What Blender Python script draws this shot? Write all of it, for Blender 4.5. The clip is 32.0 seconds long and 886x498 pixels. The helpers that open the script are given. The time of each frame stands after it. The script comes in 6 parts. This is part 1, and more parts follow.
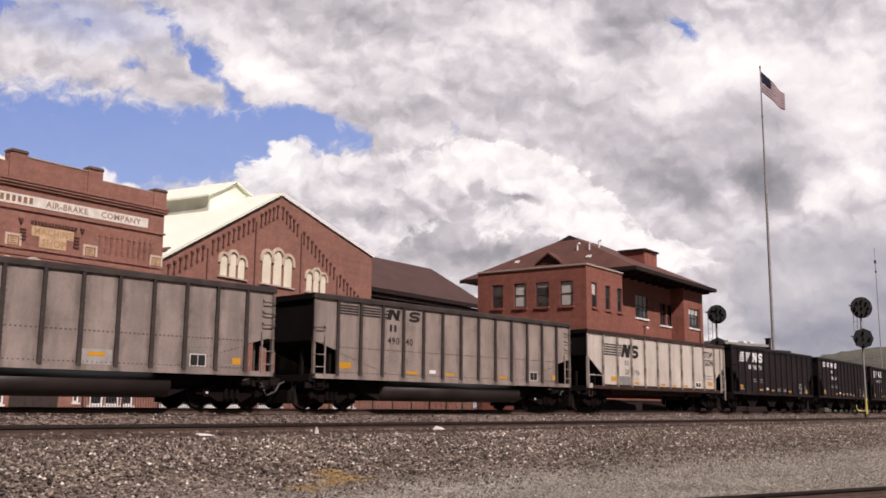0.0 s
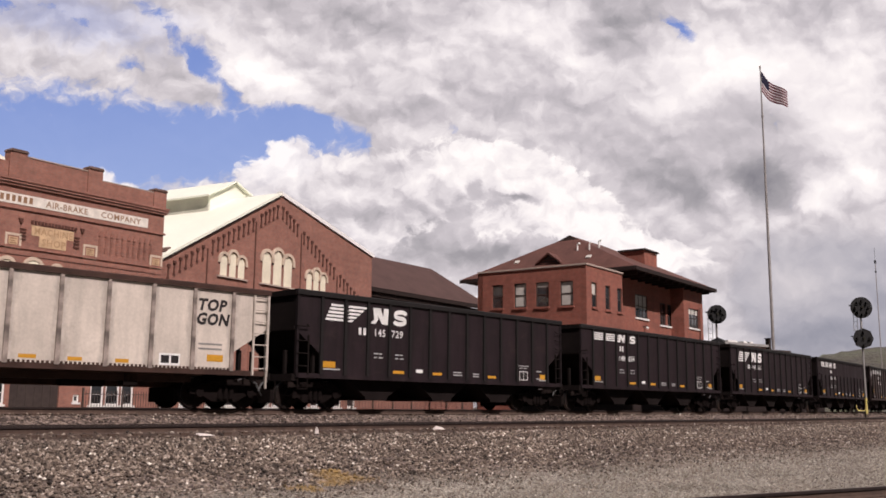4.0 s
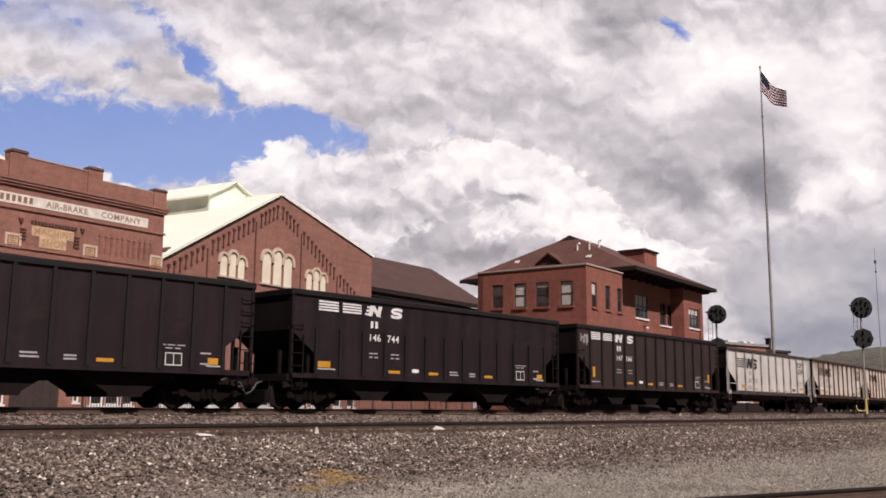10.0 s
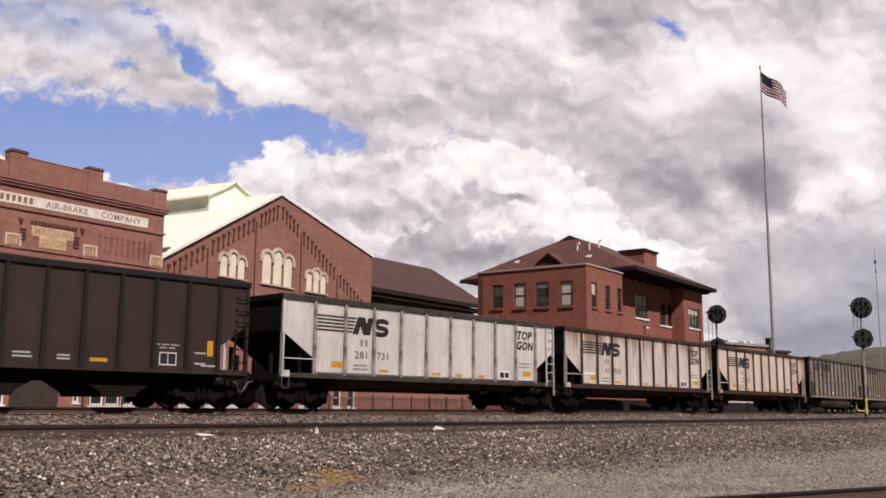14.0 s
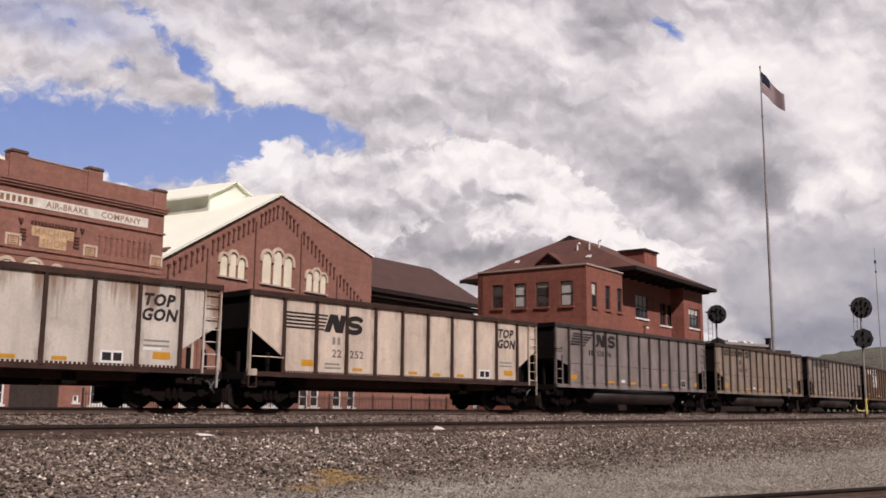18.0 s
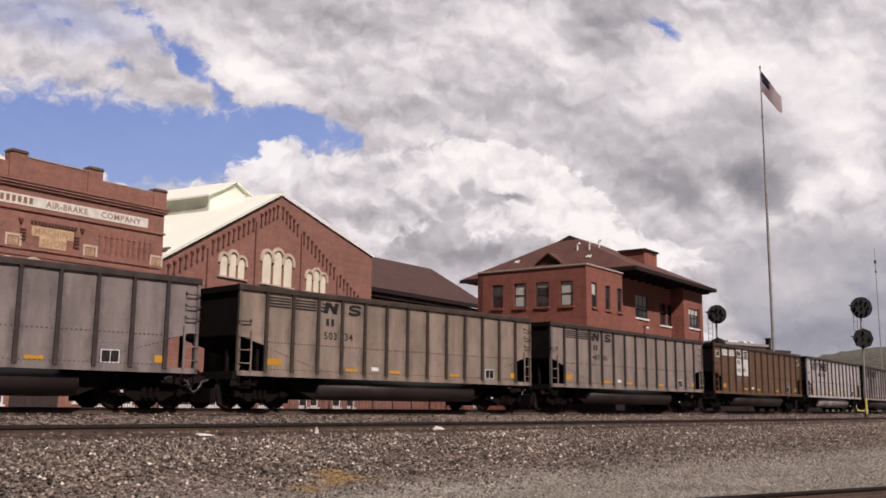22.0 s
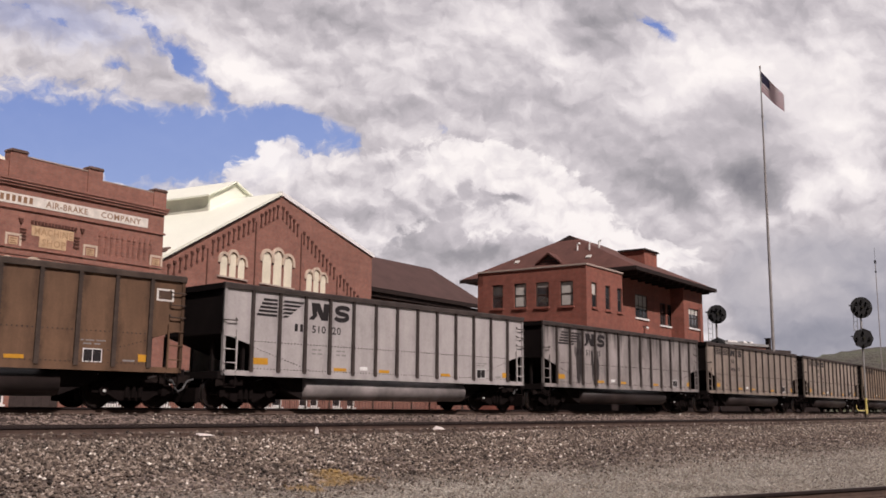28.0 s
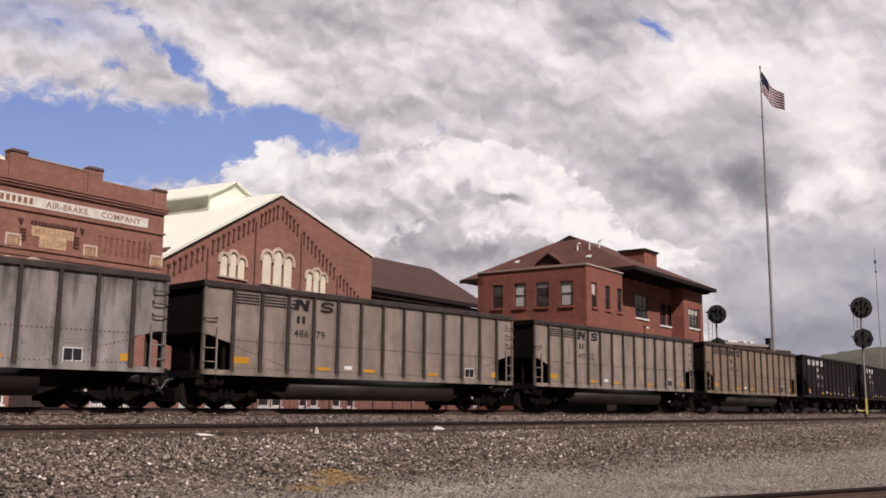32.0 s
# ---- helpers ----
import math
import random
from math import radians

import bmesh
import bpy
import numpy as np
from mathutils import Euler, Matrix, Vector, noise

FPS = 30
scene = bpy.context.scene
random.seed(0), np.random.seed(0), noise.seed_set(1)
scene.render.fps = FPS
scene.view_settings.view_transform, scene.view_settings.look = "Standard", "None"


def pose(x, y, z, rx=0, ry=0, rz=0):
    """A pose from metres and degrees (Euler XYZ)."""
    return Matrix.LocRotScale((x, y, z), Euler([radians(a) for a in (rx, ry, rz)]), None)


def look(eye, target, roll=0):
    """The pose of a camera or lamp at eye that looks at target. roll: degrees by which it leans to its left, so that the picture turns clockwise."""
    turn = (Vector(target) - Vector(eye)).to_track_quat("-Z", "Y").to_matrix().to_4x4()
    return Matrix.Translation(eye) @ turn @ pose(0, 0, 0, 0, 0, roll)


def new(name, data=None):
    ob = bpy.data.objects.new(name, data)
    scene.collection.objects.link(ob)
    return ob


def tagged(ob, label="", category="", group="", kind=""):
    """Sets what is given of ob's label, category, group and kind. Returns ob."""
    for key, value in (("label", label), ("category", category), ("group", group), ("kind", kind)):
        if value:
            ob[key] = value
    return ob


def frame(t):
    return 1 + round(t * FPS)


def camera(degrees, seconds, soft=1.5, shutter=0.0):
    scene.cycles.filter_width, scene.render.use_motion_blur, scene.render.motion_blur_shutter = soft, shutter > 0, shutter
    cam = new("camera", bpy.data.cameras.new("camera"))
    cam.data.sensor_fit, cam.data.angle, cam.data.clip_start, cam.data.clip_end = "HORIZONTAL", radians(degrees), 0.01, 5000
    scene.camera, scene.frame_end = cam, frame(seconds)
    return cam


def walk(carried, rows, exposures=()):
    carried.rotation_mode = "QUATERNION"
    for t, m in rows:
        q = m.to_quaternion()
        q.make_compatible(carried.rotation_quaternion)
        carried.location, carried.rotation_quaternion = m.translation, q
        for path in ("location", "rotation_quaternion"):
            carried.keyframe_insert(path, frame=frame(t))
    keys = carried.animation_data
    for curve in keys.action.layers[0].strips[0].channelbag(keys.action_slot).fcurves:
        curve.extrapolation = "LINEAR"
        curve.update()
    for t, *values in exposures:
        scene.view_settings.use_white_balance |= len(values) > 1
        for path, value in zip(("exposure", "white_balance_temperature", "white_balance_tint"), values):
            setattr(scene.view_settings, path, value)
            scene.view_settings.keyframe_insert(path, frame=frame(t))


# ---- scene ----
# The line of the rails bends gently away; offsets are counted from the near side of the cars.
D, R, S_END, S_START = 24.5816, 471.0, 110.0, -25.0
H_EYE = 0.0905
MID = 1.6  # from the near side of the cars to the middle of their track

cam = camera(49.75, 32.0, soft=1.7, shutter=0.0)
YAW, PITCH = radians(45.0708), radians(9.3969)
EYE = Vector((0, 0, H_EYE))
AIM = Vector((math.cos(YAW) * math.cos(PITCH), math.sin(YAW) * math.cos(PITCH), math.sin(PITCH)))
VIEW = look(EYE, EYE + AIM * 10, 0.4845)
walk(cam, [(0.0, VIEW), (32.0, VIEW)], [(0.0, 0.0, 6500, 15), (13.5, 0.0, 6500, 15), (17.0, -0.12, 6500, 15), (32.0, -0.12, 6500, 15)])


# ---- light ----
# azimuths are counted from x towards y
SUN_AZ, SUN_EL = radians(-104), radians(46)
sun_to = Vector((math.cos(SUN_AZ) * math.cos(SUN_EL), math.sin(SUN_AZ) * math.cos(SUN_EL), math.sin(SUN_EL)))
world = bpy.data.worlds.new("sky")
scene.world = world
world.use_nodes = True
wn = world.node_tree.nodes
sky = wn.new("ShaderNodeTexSky")
sky.sky_type, sky.sun_disc = "NISHITA", False
sky.sun_elevation, sky.sun_rotation = SUN_EL, math.pi / 2 - SUN_AZ
sky.air_density, sky.dust_density = 1.0, 1.5
world.node_tree.links.new(sky.outputs[0], wn["Background"].inputs["Color"])
wn["Background"].inputs["Strength"].default_value = 0.013
sun = new("sun", bpy.data.lights.new("sun", "SUN"))
sun.data.energy, sun.data.angle, sun.data.color = 5.0, radians(0.6), (1.0, 0.895, 0.845)
sun.matrix_world = look(sun_to * 200, (0, 0, 0))


# ---- materials ----
class Mat:
    """A small writer of node materials."""

    def __init__(self, name, rough=0.8, metal=0.0):
        self.m = bpy.data.materials.new(name)
        self.m.use_nodes = True
        self.t = self.m.node_tree
        self.b = self.t.nodes["Principled BSDF"]
        self.b.inputs["Roughness"].default_value = rough
        self.b.inputs["Metallic"].default_value = metal
        self.co = self.t.nodes.new("ShaderNodeTexCoord")

    def put(self, socket, value):
        if hasattr(value, "is_linked"):
            self.t.links.new(value, socket)
        elif isinstance(value, (tuple, list)) and socket.type == "RGBA" and len(value) == 3:
            socket.default_value = (*value, 1)
        else:
            socket.default_value = value

    def math(self, op, a, b=0.0, c=0.0, clamp=False):
        n = self.t.nodes.new("ShaderNodeMath")
        n.operation, n.use_clamp = op, clamp
        for s, v in zip(n.inputs, (a, b, c)):
            self.put(s, v)
        return n.outputs[0]

    def mapped(self, scale=(1, 1, 1), src="Object", turn=(0, 0, 0)):
        n = self.t.nodes.new("ShaderNodeMapping")
        n.inputs["Scale"].default_value = scale
        n.inputs["Rotation"].default_value = turn
        self.t.links.new(self.co.outputs[src], n.inputs["Vector"])
        return n.outputs[0]

    def noise(self, scale, detail=4.0, rough=0.55, vec=None, warp=0.0):
        n = self.t.nodes.new("ShaderNodeTexNoise")
        for key, v in (("Scale", scale), ("Detail", detail), ("Roughness", rough), ("Distortion", warp)):
            n.inputs[key].default_value = v
        self.t.links.new(vec if vec is not None else self.co.outputs["Object"], n.inputs["Vector"])
        return n.outputs["Fac"]

    def ramp(self, fac, *stops):
        n = self.t.nodes.new("ShaderNodeValToRGB")
        e = n.color_ramp.elements
        while len(e) < len(stops):
            e.new(0.5)
        for el, (at, col) in zip(e, stops):
            el.position = at
            el.color = (col, col, col, 1) if isinstance(col, (int, float)) else (*col, 1)
        self.put(n.inputs[0], fac)
        return n.outputs[0]

    def mix(self, fac, a, b, kind="MIX"):
        n = self.t.nodes.new("ShaderNodeMix")
        n.data_type, n.blend_type = "RGBA", kind
        self.put(n.inputs[0], fac)
        self.put(n.inputs[6], a)
        self.put(n.inputs[7], b)
        return n.outputs[2]

    def rand(self):
        return self.t.nodes.new("ShaderNodeObjectInfo").outputs["Random"]

    def bump(self, height, strength=0.4, distance=0.02):
        n = self.t.nodes.new("ShaderNodeBump")
        n.inputs["Strength"].default_value, n.inputs["Distance"].default_value = strength, distance
        self.put(n.inputs["Height"], height)
        self.put(self.b.inputs["Normal"], n.outputs[0])

    def color(self, c):
        self.put(self.b.inputs["Base Color"], c)
        return self

    def rough(self, r):
        self.put(self.b.inputs["Roughness"], r)
        return self


def worn(name, base, dark=0.6, scale=1.5, rough=0.7, metal=0.0, grain=25.0, bump=0.15, spec=0.3):
    """Plain paint or metal with stains and a fine grain."""
    m = Mat(name, rough, metal)
    lo = tuple(v * dark for v in base)
    a = m.ramp(m.noise(scale, 5), (0.35, lo), (0.7, base))
    g = m.ramp(m.noise(grain, 3), (0.3, 0.8), (0.7, 1.0))
    m.color(m.mix(1.0, a, g, "MULTIPLY"))
    m.bump(m.noise(grain * 2, 2), bump, 0.01)
    m.b.inputs["Specular IOR Level"].default_value = spec
    return m.m


def brick_mat(name, c1, c2, mortar, stain=0.75):
    m = Mat(name, 0.88)
    sep = m.t.nodes.new("ShaderNodeSeparateXYZ")
    m.t.links.new(m.co.outputs["Object"], sep.inputs[0])
    com = m.t.nodes.new("ShaderNodeCombineXYZ")
    m.put(com.inputs[0], m.math("ADD", sep.outputs[0], sep.outputs[1]))
    m.put(com.inputs[1], sep.outputs[2])
    br = m.t.nodes.new("ShaderNodeTexBrick")
    m.t.links.new(com.outputs[0], br.inputs["Vector"])
    for key, v in (("Color1", (*c1, 1)), ("Color2", (*c2, 1)), ("Mortar", (*mortar, 1)), ("Scale", 1.0), ("Mortar Size", 0.006),
                   ("Brick Width", 0.215), ("Row Height", 0.075), ("Bias", 0.0)):
        br.inputs[key].default_value = v
    big = m.ramp(m.noise(0.35, 5, 0.6), (0.3, stain), (0.7, 1.05))
    mid = m.ramp(m.noise(2.5, 4), (0.3, 0.82), (0.7, 1.05))
    run = m.ramp(m.noise(1.0, 4, 0.6, m.mapped((1.6, 1.6, 0.2))), (0.35, 0.9), (0.65, 1.02))
    band = m.ramp(m.noise(1.0, 4, 0.6, m.mapped((0.12, 0.12, 2.4))), (0.35, 0.88), (0.65, 1.03))
    c = m.mix(1.0, m.mix(1.0, br.outputs["Color"], big, "MULTIPLY"), mid, "MULTIPLY")
    m.color(m.mix(1.0, m.mix(1.0, c, run, "MULTIPLY"), band, "MULTIPLY"))
    m.bump(br.outputs["Fac"], 0.5, -0.01)
    return m.m


def car_paint(name, base, rust=0.2, soot=0.4, streak=0.3, rust_col=(0.16, 0.06, 0.03), rough=0.6, seed=0.0, step=1.046, drip=0.0, top=3.76, spills=()):
    """Railcar paint: soot, dirt gathered along the posts, rust spots and drips from the rim."""
    m = Mat(name, rough)
    shift = m.t.nodes.new("ShaderNodeMapping")
    shift.inputs["Location"].default_value = (seed * 7.3, seed * 3.1, seed)
    m.t.links.new(m.co.outputs["Object"], shift.inputs["Vector"])

    def stretched(a, b):
        n = m.t.nodes.new("ShaderNodeMapping")
        n.inputs["Scale"].default_value = (a, a, b)
        m.t.links.new(shift.outputs[0], n.inputs["Vector"])
        return n.outputs[0]

    sep = m.t.nodes.new("ShaderNodeSeparateXYZ")
    m.t.links.new(m.co.outputs["Object"], sep.inputs[0])
    cloud = m.ramp(m.noise(0.7, 6, 0.62, shift.outputs[0]), (0.3, 1 - soot * 0.55), (0.68, 1.0))
    run = m.ramp(m.noise(1.0, 6, 0.6, stretched(2.2, 0.35)), (0.36, 1 - soot * 0.5), (0.62, 1.0))
    fine = m.ramp(m.noise(14.0, 4, 0.6, shift.outputs[0]), (0.25, 0.88), (0.7, 1.03))
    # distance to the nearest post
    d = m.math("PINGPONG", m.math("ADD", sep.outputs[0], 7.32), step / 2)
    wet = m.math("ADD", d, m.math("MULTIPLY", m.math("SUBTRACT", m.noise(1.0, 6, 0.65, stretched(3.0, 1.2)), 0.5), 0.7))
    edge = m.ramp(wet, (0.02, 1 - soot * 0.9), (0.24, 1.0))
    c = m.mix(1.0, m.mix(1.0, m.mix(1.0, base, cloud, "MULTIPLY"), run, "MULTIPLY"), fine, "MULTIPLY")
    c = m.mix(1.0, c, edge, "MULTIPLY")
    spot = m.noise(1.6, 7, 0.7, stretched(1.6, 0.8), 0.3)
    r = m.ramp(spot, (0.7 - 0.16 * rust, 0.0), (0.8 - 0.16 * rust, 1.0))
    c = m.mix(m.math("MULTIPLY", r, min(1.0, streak + rust)), c, rust_col)
    if drip:
        fall = m.math("SUBTRACT", top - 0.25, sep.outputs[2])
        long = m.math("MULTIPLY", m.ramp(m.noise(1.0, 5, 0.6, stretched(1.7, 0.1)), (0.36, 0.0), (0.6, 1.0)), 1.5 * drip)
        mask = m.ramp(m.math("SUBTRACT", m.math("ADD", long, m.math("MULTIPLY", m.math("SUBTRACT", m.noise(1.0, 6, 0.65, stretched(5.5, 0.5)), 0.5), 1.6)), fall), (0.1, 0.0), (0.95, 0.78))
        c = m.mix(mask, c, rust_col)
    for x, w, z0, z1 in spills:
        # a tarry run: narrow above, wide and ragged below
        wave = m.math("SUBTRACT", m.noise(1.0, 6, 0.65, stretched(4.5, 0.7)), 0.5)
        off = m.math("DIVIDE", m.math("ABSOLUTE", m.math("SUBTRACT", sep.outputs[0], x)), w)
        up = m.math("ABSOLUTE", m.math("DIVIDE", m.math("SUBTRACT", sep.outputs[2], 0.45 * z1 + 0.55 * z0), (z1 - z0) * 0.55))
        body = m.math("SUBTRACT", m.math("SUBTRACT", 1.0, off), m.math("MULTIPLY", m.math("POWER", up, 3.0), 0.9))
        c = m.mix(m.ramp(m.math("MULTIPLY_ADD", wave, 3.2, body), (0.05, 0.0), (0.35, 0.93)), c, (0.018, 0.015, 0.015))
    blot = m.ramp(m.noise(1.0, 7, 0.68, stretched(1.1, 1.5), 0.4), (0.56, 0.0), (0.74, soot * 0.55))
    c = m.mix(blot, c, (0.05, 0.036, 0.03))
    m.color(c)
    m.rough(m.ramp(run, (0.5, rough + 0.15), (1.0, rough)))
    m.b.inputs["Specular IOR Level"].default_value = 0.25
    m.bump(m.noise(40, 3, 0.5, shift.outputs[0]), 0.12, 0.004)
    return m.m


BRICK_SHOP = brick_mat("brick_shop", (0.365, 0.16, 0.115), (0.295, 0.122, 0.089), (0.27, 0.18, 0.15), 0.82)
BRICK_STATION = brick_mat("brick_station", (0.32, 0.103, 0.07), (0.26, 0.082, 0.056), (0.24, 0.13, 0.1), 0.85)
STONE = worn("stone_trim", (0.68, 0.55, 0.43), 0.75, 1.2, 0.85)
CREAM = worn("cream_panel", (0.86, 0.8, 0.63), 0.85, 0.8, 0.75)
SIGN_WHITE = worn("sign_white", (0.84, 0.79, 0.71), 0.75, 2.2, 0.8)
SIGN_TAN = worn("sign_tan", (0.66, 0.46, 0.28), 0.7, 2.0, 0.85)
SIGN_BROWN = worn("sign_brown", (0.33, 0.19, 0.11), 0.7, 2.0, 0.85)
SIGN_FADED = worn("sign_faded", (0.47, 0.3, 0.17), 0.75, 2.0, 0.85)
SIGN_INK = worn("sign_ink", (0.16, 0.1, 0.08), 0.7, 2.0, 0.8)
ROOF_CREAM = worn("roof_cream", (0.88, 0.9, 0.775), 0.95, 0.3, 0.6)
ROOF_BROWN = worn("roof_brown", (0.09, 0.049, 0.043), 0.75, 0.6, 0.9, grain=6)
ROOF_TILE = worn("roof_tile", (0.135, 0.06, 0.048), 0.7, 0.7, 0.85, grain=5)
DARK_WOOD = worn("dark_soffit", (0.026, 0.016, 0.014), 0.7, 2, 0.85)
VERGE_WHITE = worn("verge_white", (0.9, 0.9, 0.88), 0.95, 2, 0.5)
# The roof cream, greyed to put shade into the monitor's side.
CLERESTORY_SHADED = worn("clerestory_shaded_cream", (0.6, 0.585, 0.5), 0.85, 0.6, 0.7)
WHITE_PAINT = worn("white_paint", (0.8, 0.79, 0.76), 0.9, 2, 0.6)
FRAME_DARK = worn("dark_frame", (0.06, 0.045, 0.04), 0.7, 3, 0.6)
COPING = worn("pale_coping", (0.5, 0.4, 0.34), 0.75, 1.5, 0.85)
BLIND = worn("window_blind", (0.62, 0.6, 0.55), 0.8, 1.0, 0.8)
RAIL_HEAD = worn("rail_head", (0.13, 0.085, 0.068), 0.7, 3, 0.55, 0.15)
RAIL_SIDE = worn("rail_side", (0.095, 0.062, 0.048), 0.65, 3, 0.9)
DIRT = worn("packed_dirt", (0.08, 0.054, 0.042), 0.6, 1.6, 0.95, grain=14, bump=0.4)
# Greasy rail head sides, with the shade under the head darkened in.
RAIL_GREASE_SHADE = worn("rail_grease_shade", (0.022, 0.013, 0.011), 0.6, 3, 0.8)
RAIL_RUST = worn("rail_rust", (0.06, 0.03, 0.021), 0.65, 3, 0.9)
TIE_WOOD = worn("tie_wood", (0.11, 0.072, 0.055), 0.55, 2.5, 0.95)
CORBEL = worn("corbel_brick", (0.12, 0.052, 0.038), 0.75, 2, 0.9)
# Grime, with the shade below the sill put into the same colour.
BELLY = worn("belly_grime_shade", (0.034, 0.024, 0.022), 0.55, 1.2, 0.5, spec=0.35)
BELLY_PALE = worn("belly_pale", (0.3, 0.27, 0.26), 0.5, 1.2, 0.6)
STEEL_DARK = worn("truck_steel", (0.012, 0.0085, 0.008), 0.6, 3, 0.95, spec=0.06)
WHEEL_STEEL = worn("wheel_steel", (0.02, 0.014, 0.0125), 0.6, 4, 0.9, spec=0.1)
WHEEL_TREAD = worn("wheel_tread", (0.5, 0.48, 0.46), 0.85, 4, 0.3, 1.0)
# Soot plus the shade of car ends and recesses, mixed into near-black.
END_BLACK = worn("sooty_shaded_end", (0.015, 0.011, 0.0105), 0.6, 1.2, 0.95, spec=0.1)
YELLOW = worn("reflector_yellow", (0.62, 0.31, 0.03), 0.8, 3, 0.5)
MARK_WHITE = worn("stencil_white", (0.82, 0.82, 0.8), 0.85, 3, 0.6)
MARK_GREY = worn("stencil_grey", (0.42, 0.42, 0.42), 0.85, 3, 0.7)
MARK_BLACK = worn("stencil_black", (0.022, 0.018, 0.019), 0.8, 3, 0.7)
MARK_DIM = worn("stencil_dim", (0.11, 0.105, 0.1), 0.75, 3, 0.7)
MARK_FAINT = worn("stencil_faint", (0.26, 0.25, 0.24), 0.85, 3, 0.7)
HOSE = worn("hose_rubber", (0.13, 0.13, 0.13), 0.5, 6, 0.5)
POLE_WHITE = worn("pole_paint", (0.34, 0.32, 0.31), 0.75, 1, 0.5)
SIGNAL_BLACK = worn("signal_black", (0.009, 0.009, 0.01), 0.7, 3, 0.6)
SIGNAL_GREY = worn("signal_mast", (0.35, 0.34, 0.33), 0.75, 2, 0.55)
FENCE_IRON = worn("fence_iron", (0.07, 0.05, 0.042), 0.75, 3, 0.6)


def cloth_mat(name, base):
    """Thin bunting that lets the sun shine through."""
    m = Mat(name, 0.85)
    c = m.mix(m.noise(3.0, 4, 0.6), [v * 0.8 for v in base], base)
    m.color(c)
    thin, add = m.t.nodes.new("ShaderNodeBsdfTranslucent"), m.t.nodes.new("ShaderNodeMixShader")
    m.put(thin.inputs["Color"], c)
    add.inputs[0].default_value = 0.5
    m.t.links.new(m.b.outputs[0], add.inputs[1])
    m.t.links.new(thin.outputs[0], add.inputs[2])
    m.t.links.new(add.outputs[0], m.t.nodes["Material Output"].inputs["Surface"])
    return m.m


FLAG_RED = cloth_mat("flag_red", (0.17, 0.008, 0.03))
FLAG_WHITE = cloth_mat("flag_white", (0.88, 0.82, 0.84))
FLAG_BLUE = cloth_mat("flag_blue", (0.035, 0.033, 0.075))



def glass_mat():
    m = Mat("window_glass", 0.05)
    m.color(m.ramp(m.noise(0.7, 3), (0.35, (0.012, 0.013, 0.015)), (0.65, (0.05, 0.055, 0.06))))
    m.b.inputs["Specular IOR Level"].default_value = 0.9
    return m.m


def lens_mat():
    m = Mat("lamp_lens", 0.15)
    m.color((0.03, 0.028, 0.02))
    return m.m


GLASS, LENS = glass_mat(), lens_mat()


def paint_spot(m, pos):
    """Yellow marking paint sprayed on the stones, with ragged edges."""
    sep = m.t.nodes.new("ShaderNodeSeparateXYZ")
    m.t.links.new(pos, sep.inputs[0])
    out = None
    for x, y, rx, ry in ((12.12, 14.95, 0.6, 0.85), (10.55, 13.90, 0.4, 0.45), (11.49, 14.38, 0.4, 0.4)):
        a = m.math("DIVIDE", m.math("SUBTRACT", sep.outputs[0], x), rx)
        b = m.math("DIVIDE", m.math("SUBTRACT", sep.outputs[1], y), ry)
        d = m.math("ADD", m.math("MULTIPLY", a, a), m.math("MULTIPLY", b, b))
        f = m.ramp(m.math("ADD", d, m.math("MULTIPLY", m.math("SUBTRACT", m.noise(3.0, 5, 0.7, pos), 0.5), 3.0)), (0.1, 0.62), (1.0, 0.0))
        out = f if out is None else m.math("MAXIMUM", out, f)
    return out


def gravel_mat():
    m = Mat("gravel", 0.95)
    geo = m.t.nodes.new("ShaderNodeNewGeometry")
    pos = geo.outputs["Position"]
    v = m.t.nodes.new("ShaderNodeTexVoronoi")
    v.inputs["Scale"].default_value = 16.0
    m.t.links.new(pos, v.inputs["Vector"])
    v2 = m.t.nodes.new("ShaderNodeTexVoronoi")
    v2.inputs["Scale"].default_value = 30.0
    m.t.links.new(pos, v2.inputs["Vector"])
    sc = m.t.nodes.new("ShaderNodeSeparateColor")
    m.t.links.new(v.outputs["Color"], sc.inputs[0])
    sc2 = m.t.nodes.new("ShaderNodeSeparateColor")
    m.t.links.new(v2.outputs["Color"], sc2.inputs[0])
    coarse = m.ramp(sc.outputs[0], (0.0, (0.026, 0.017, 0.014)), (0.55, (0.112, 0.08, 0.065)), (1.0, (0.36, 0.28, 0.235)))
    fine = m.ramp(sc2.outputs[0], (0.0, (0.1, 0.087, 0.07)), (0.6, (0.255, 0.228, 0.188)), (1.0, (0.62, 0.565, 0.48)))
    # the vertex layer "fine" says where the fine gravel of the service road lies
    at = m.t.nodes.new("ShaderNodeAttribute")
    at.attribute_name = "fine"
    edge = m.math("ADD", at.outputs["Fac"], m.math("MULTIPLY", m.math("SUBTRACT", m.noise(0.45, 5, 0.6, pos), 0.5), 1.4), clamp=True)
    c = m.mix(m.ramp(edge, (0.25, 0.0), (0.85, 1.0)), coarse, fine)
    patch = m.ramp(m.noise(0.6, 5, 0.6, pos), (0.3, 0.72), (0.7, 1.12))
    m.color(m.mix(paint_spot(m, pos), m.mix(1.0, c, patch, "MULTIPLY"), (0.36, 0.23, 0.07)))
    m.bump(m.math("ADD", v.outputs["Distance"], m.math("MULTIPLY", v2.outputs["Distance"], 0.5)), 0.9, 0.05)
    return m.m


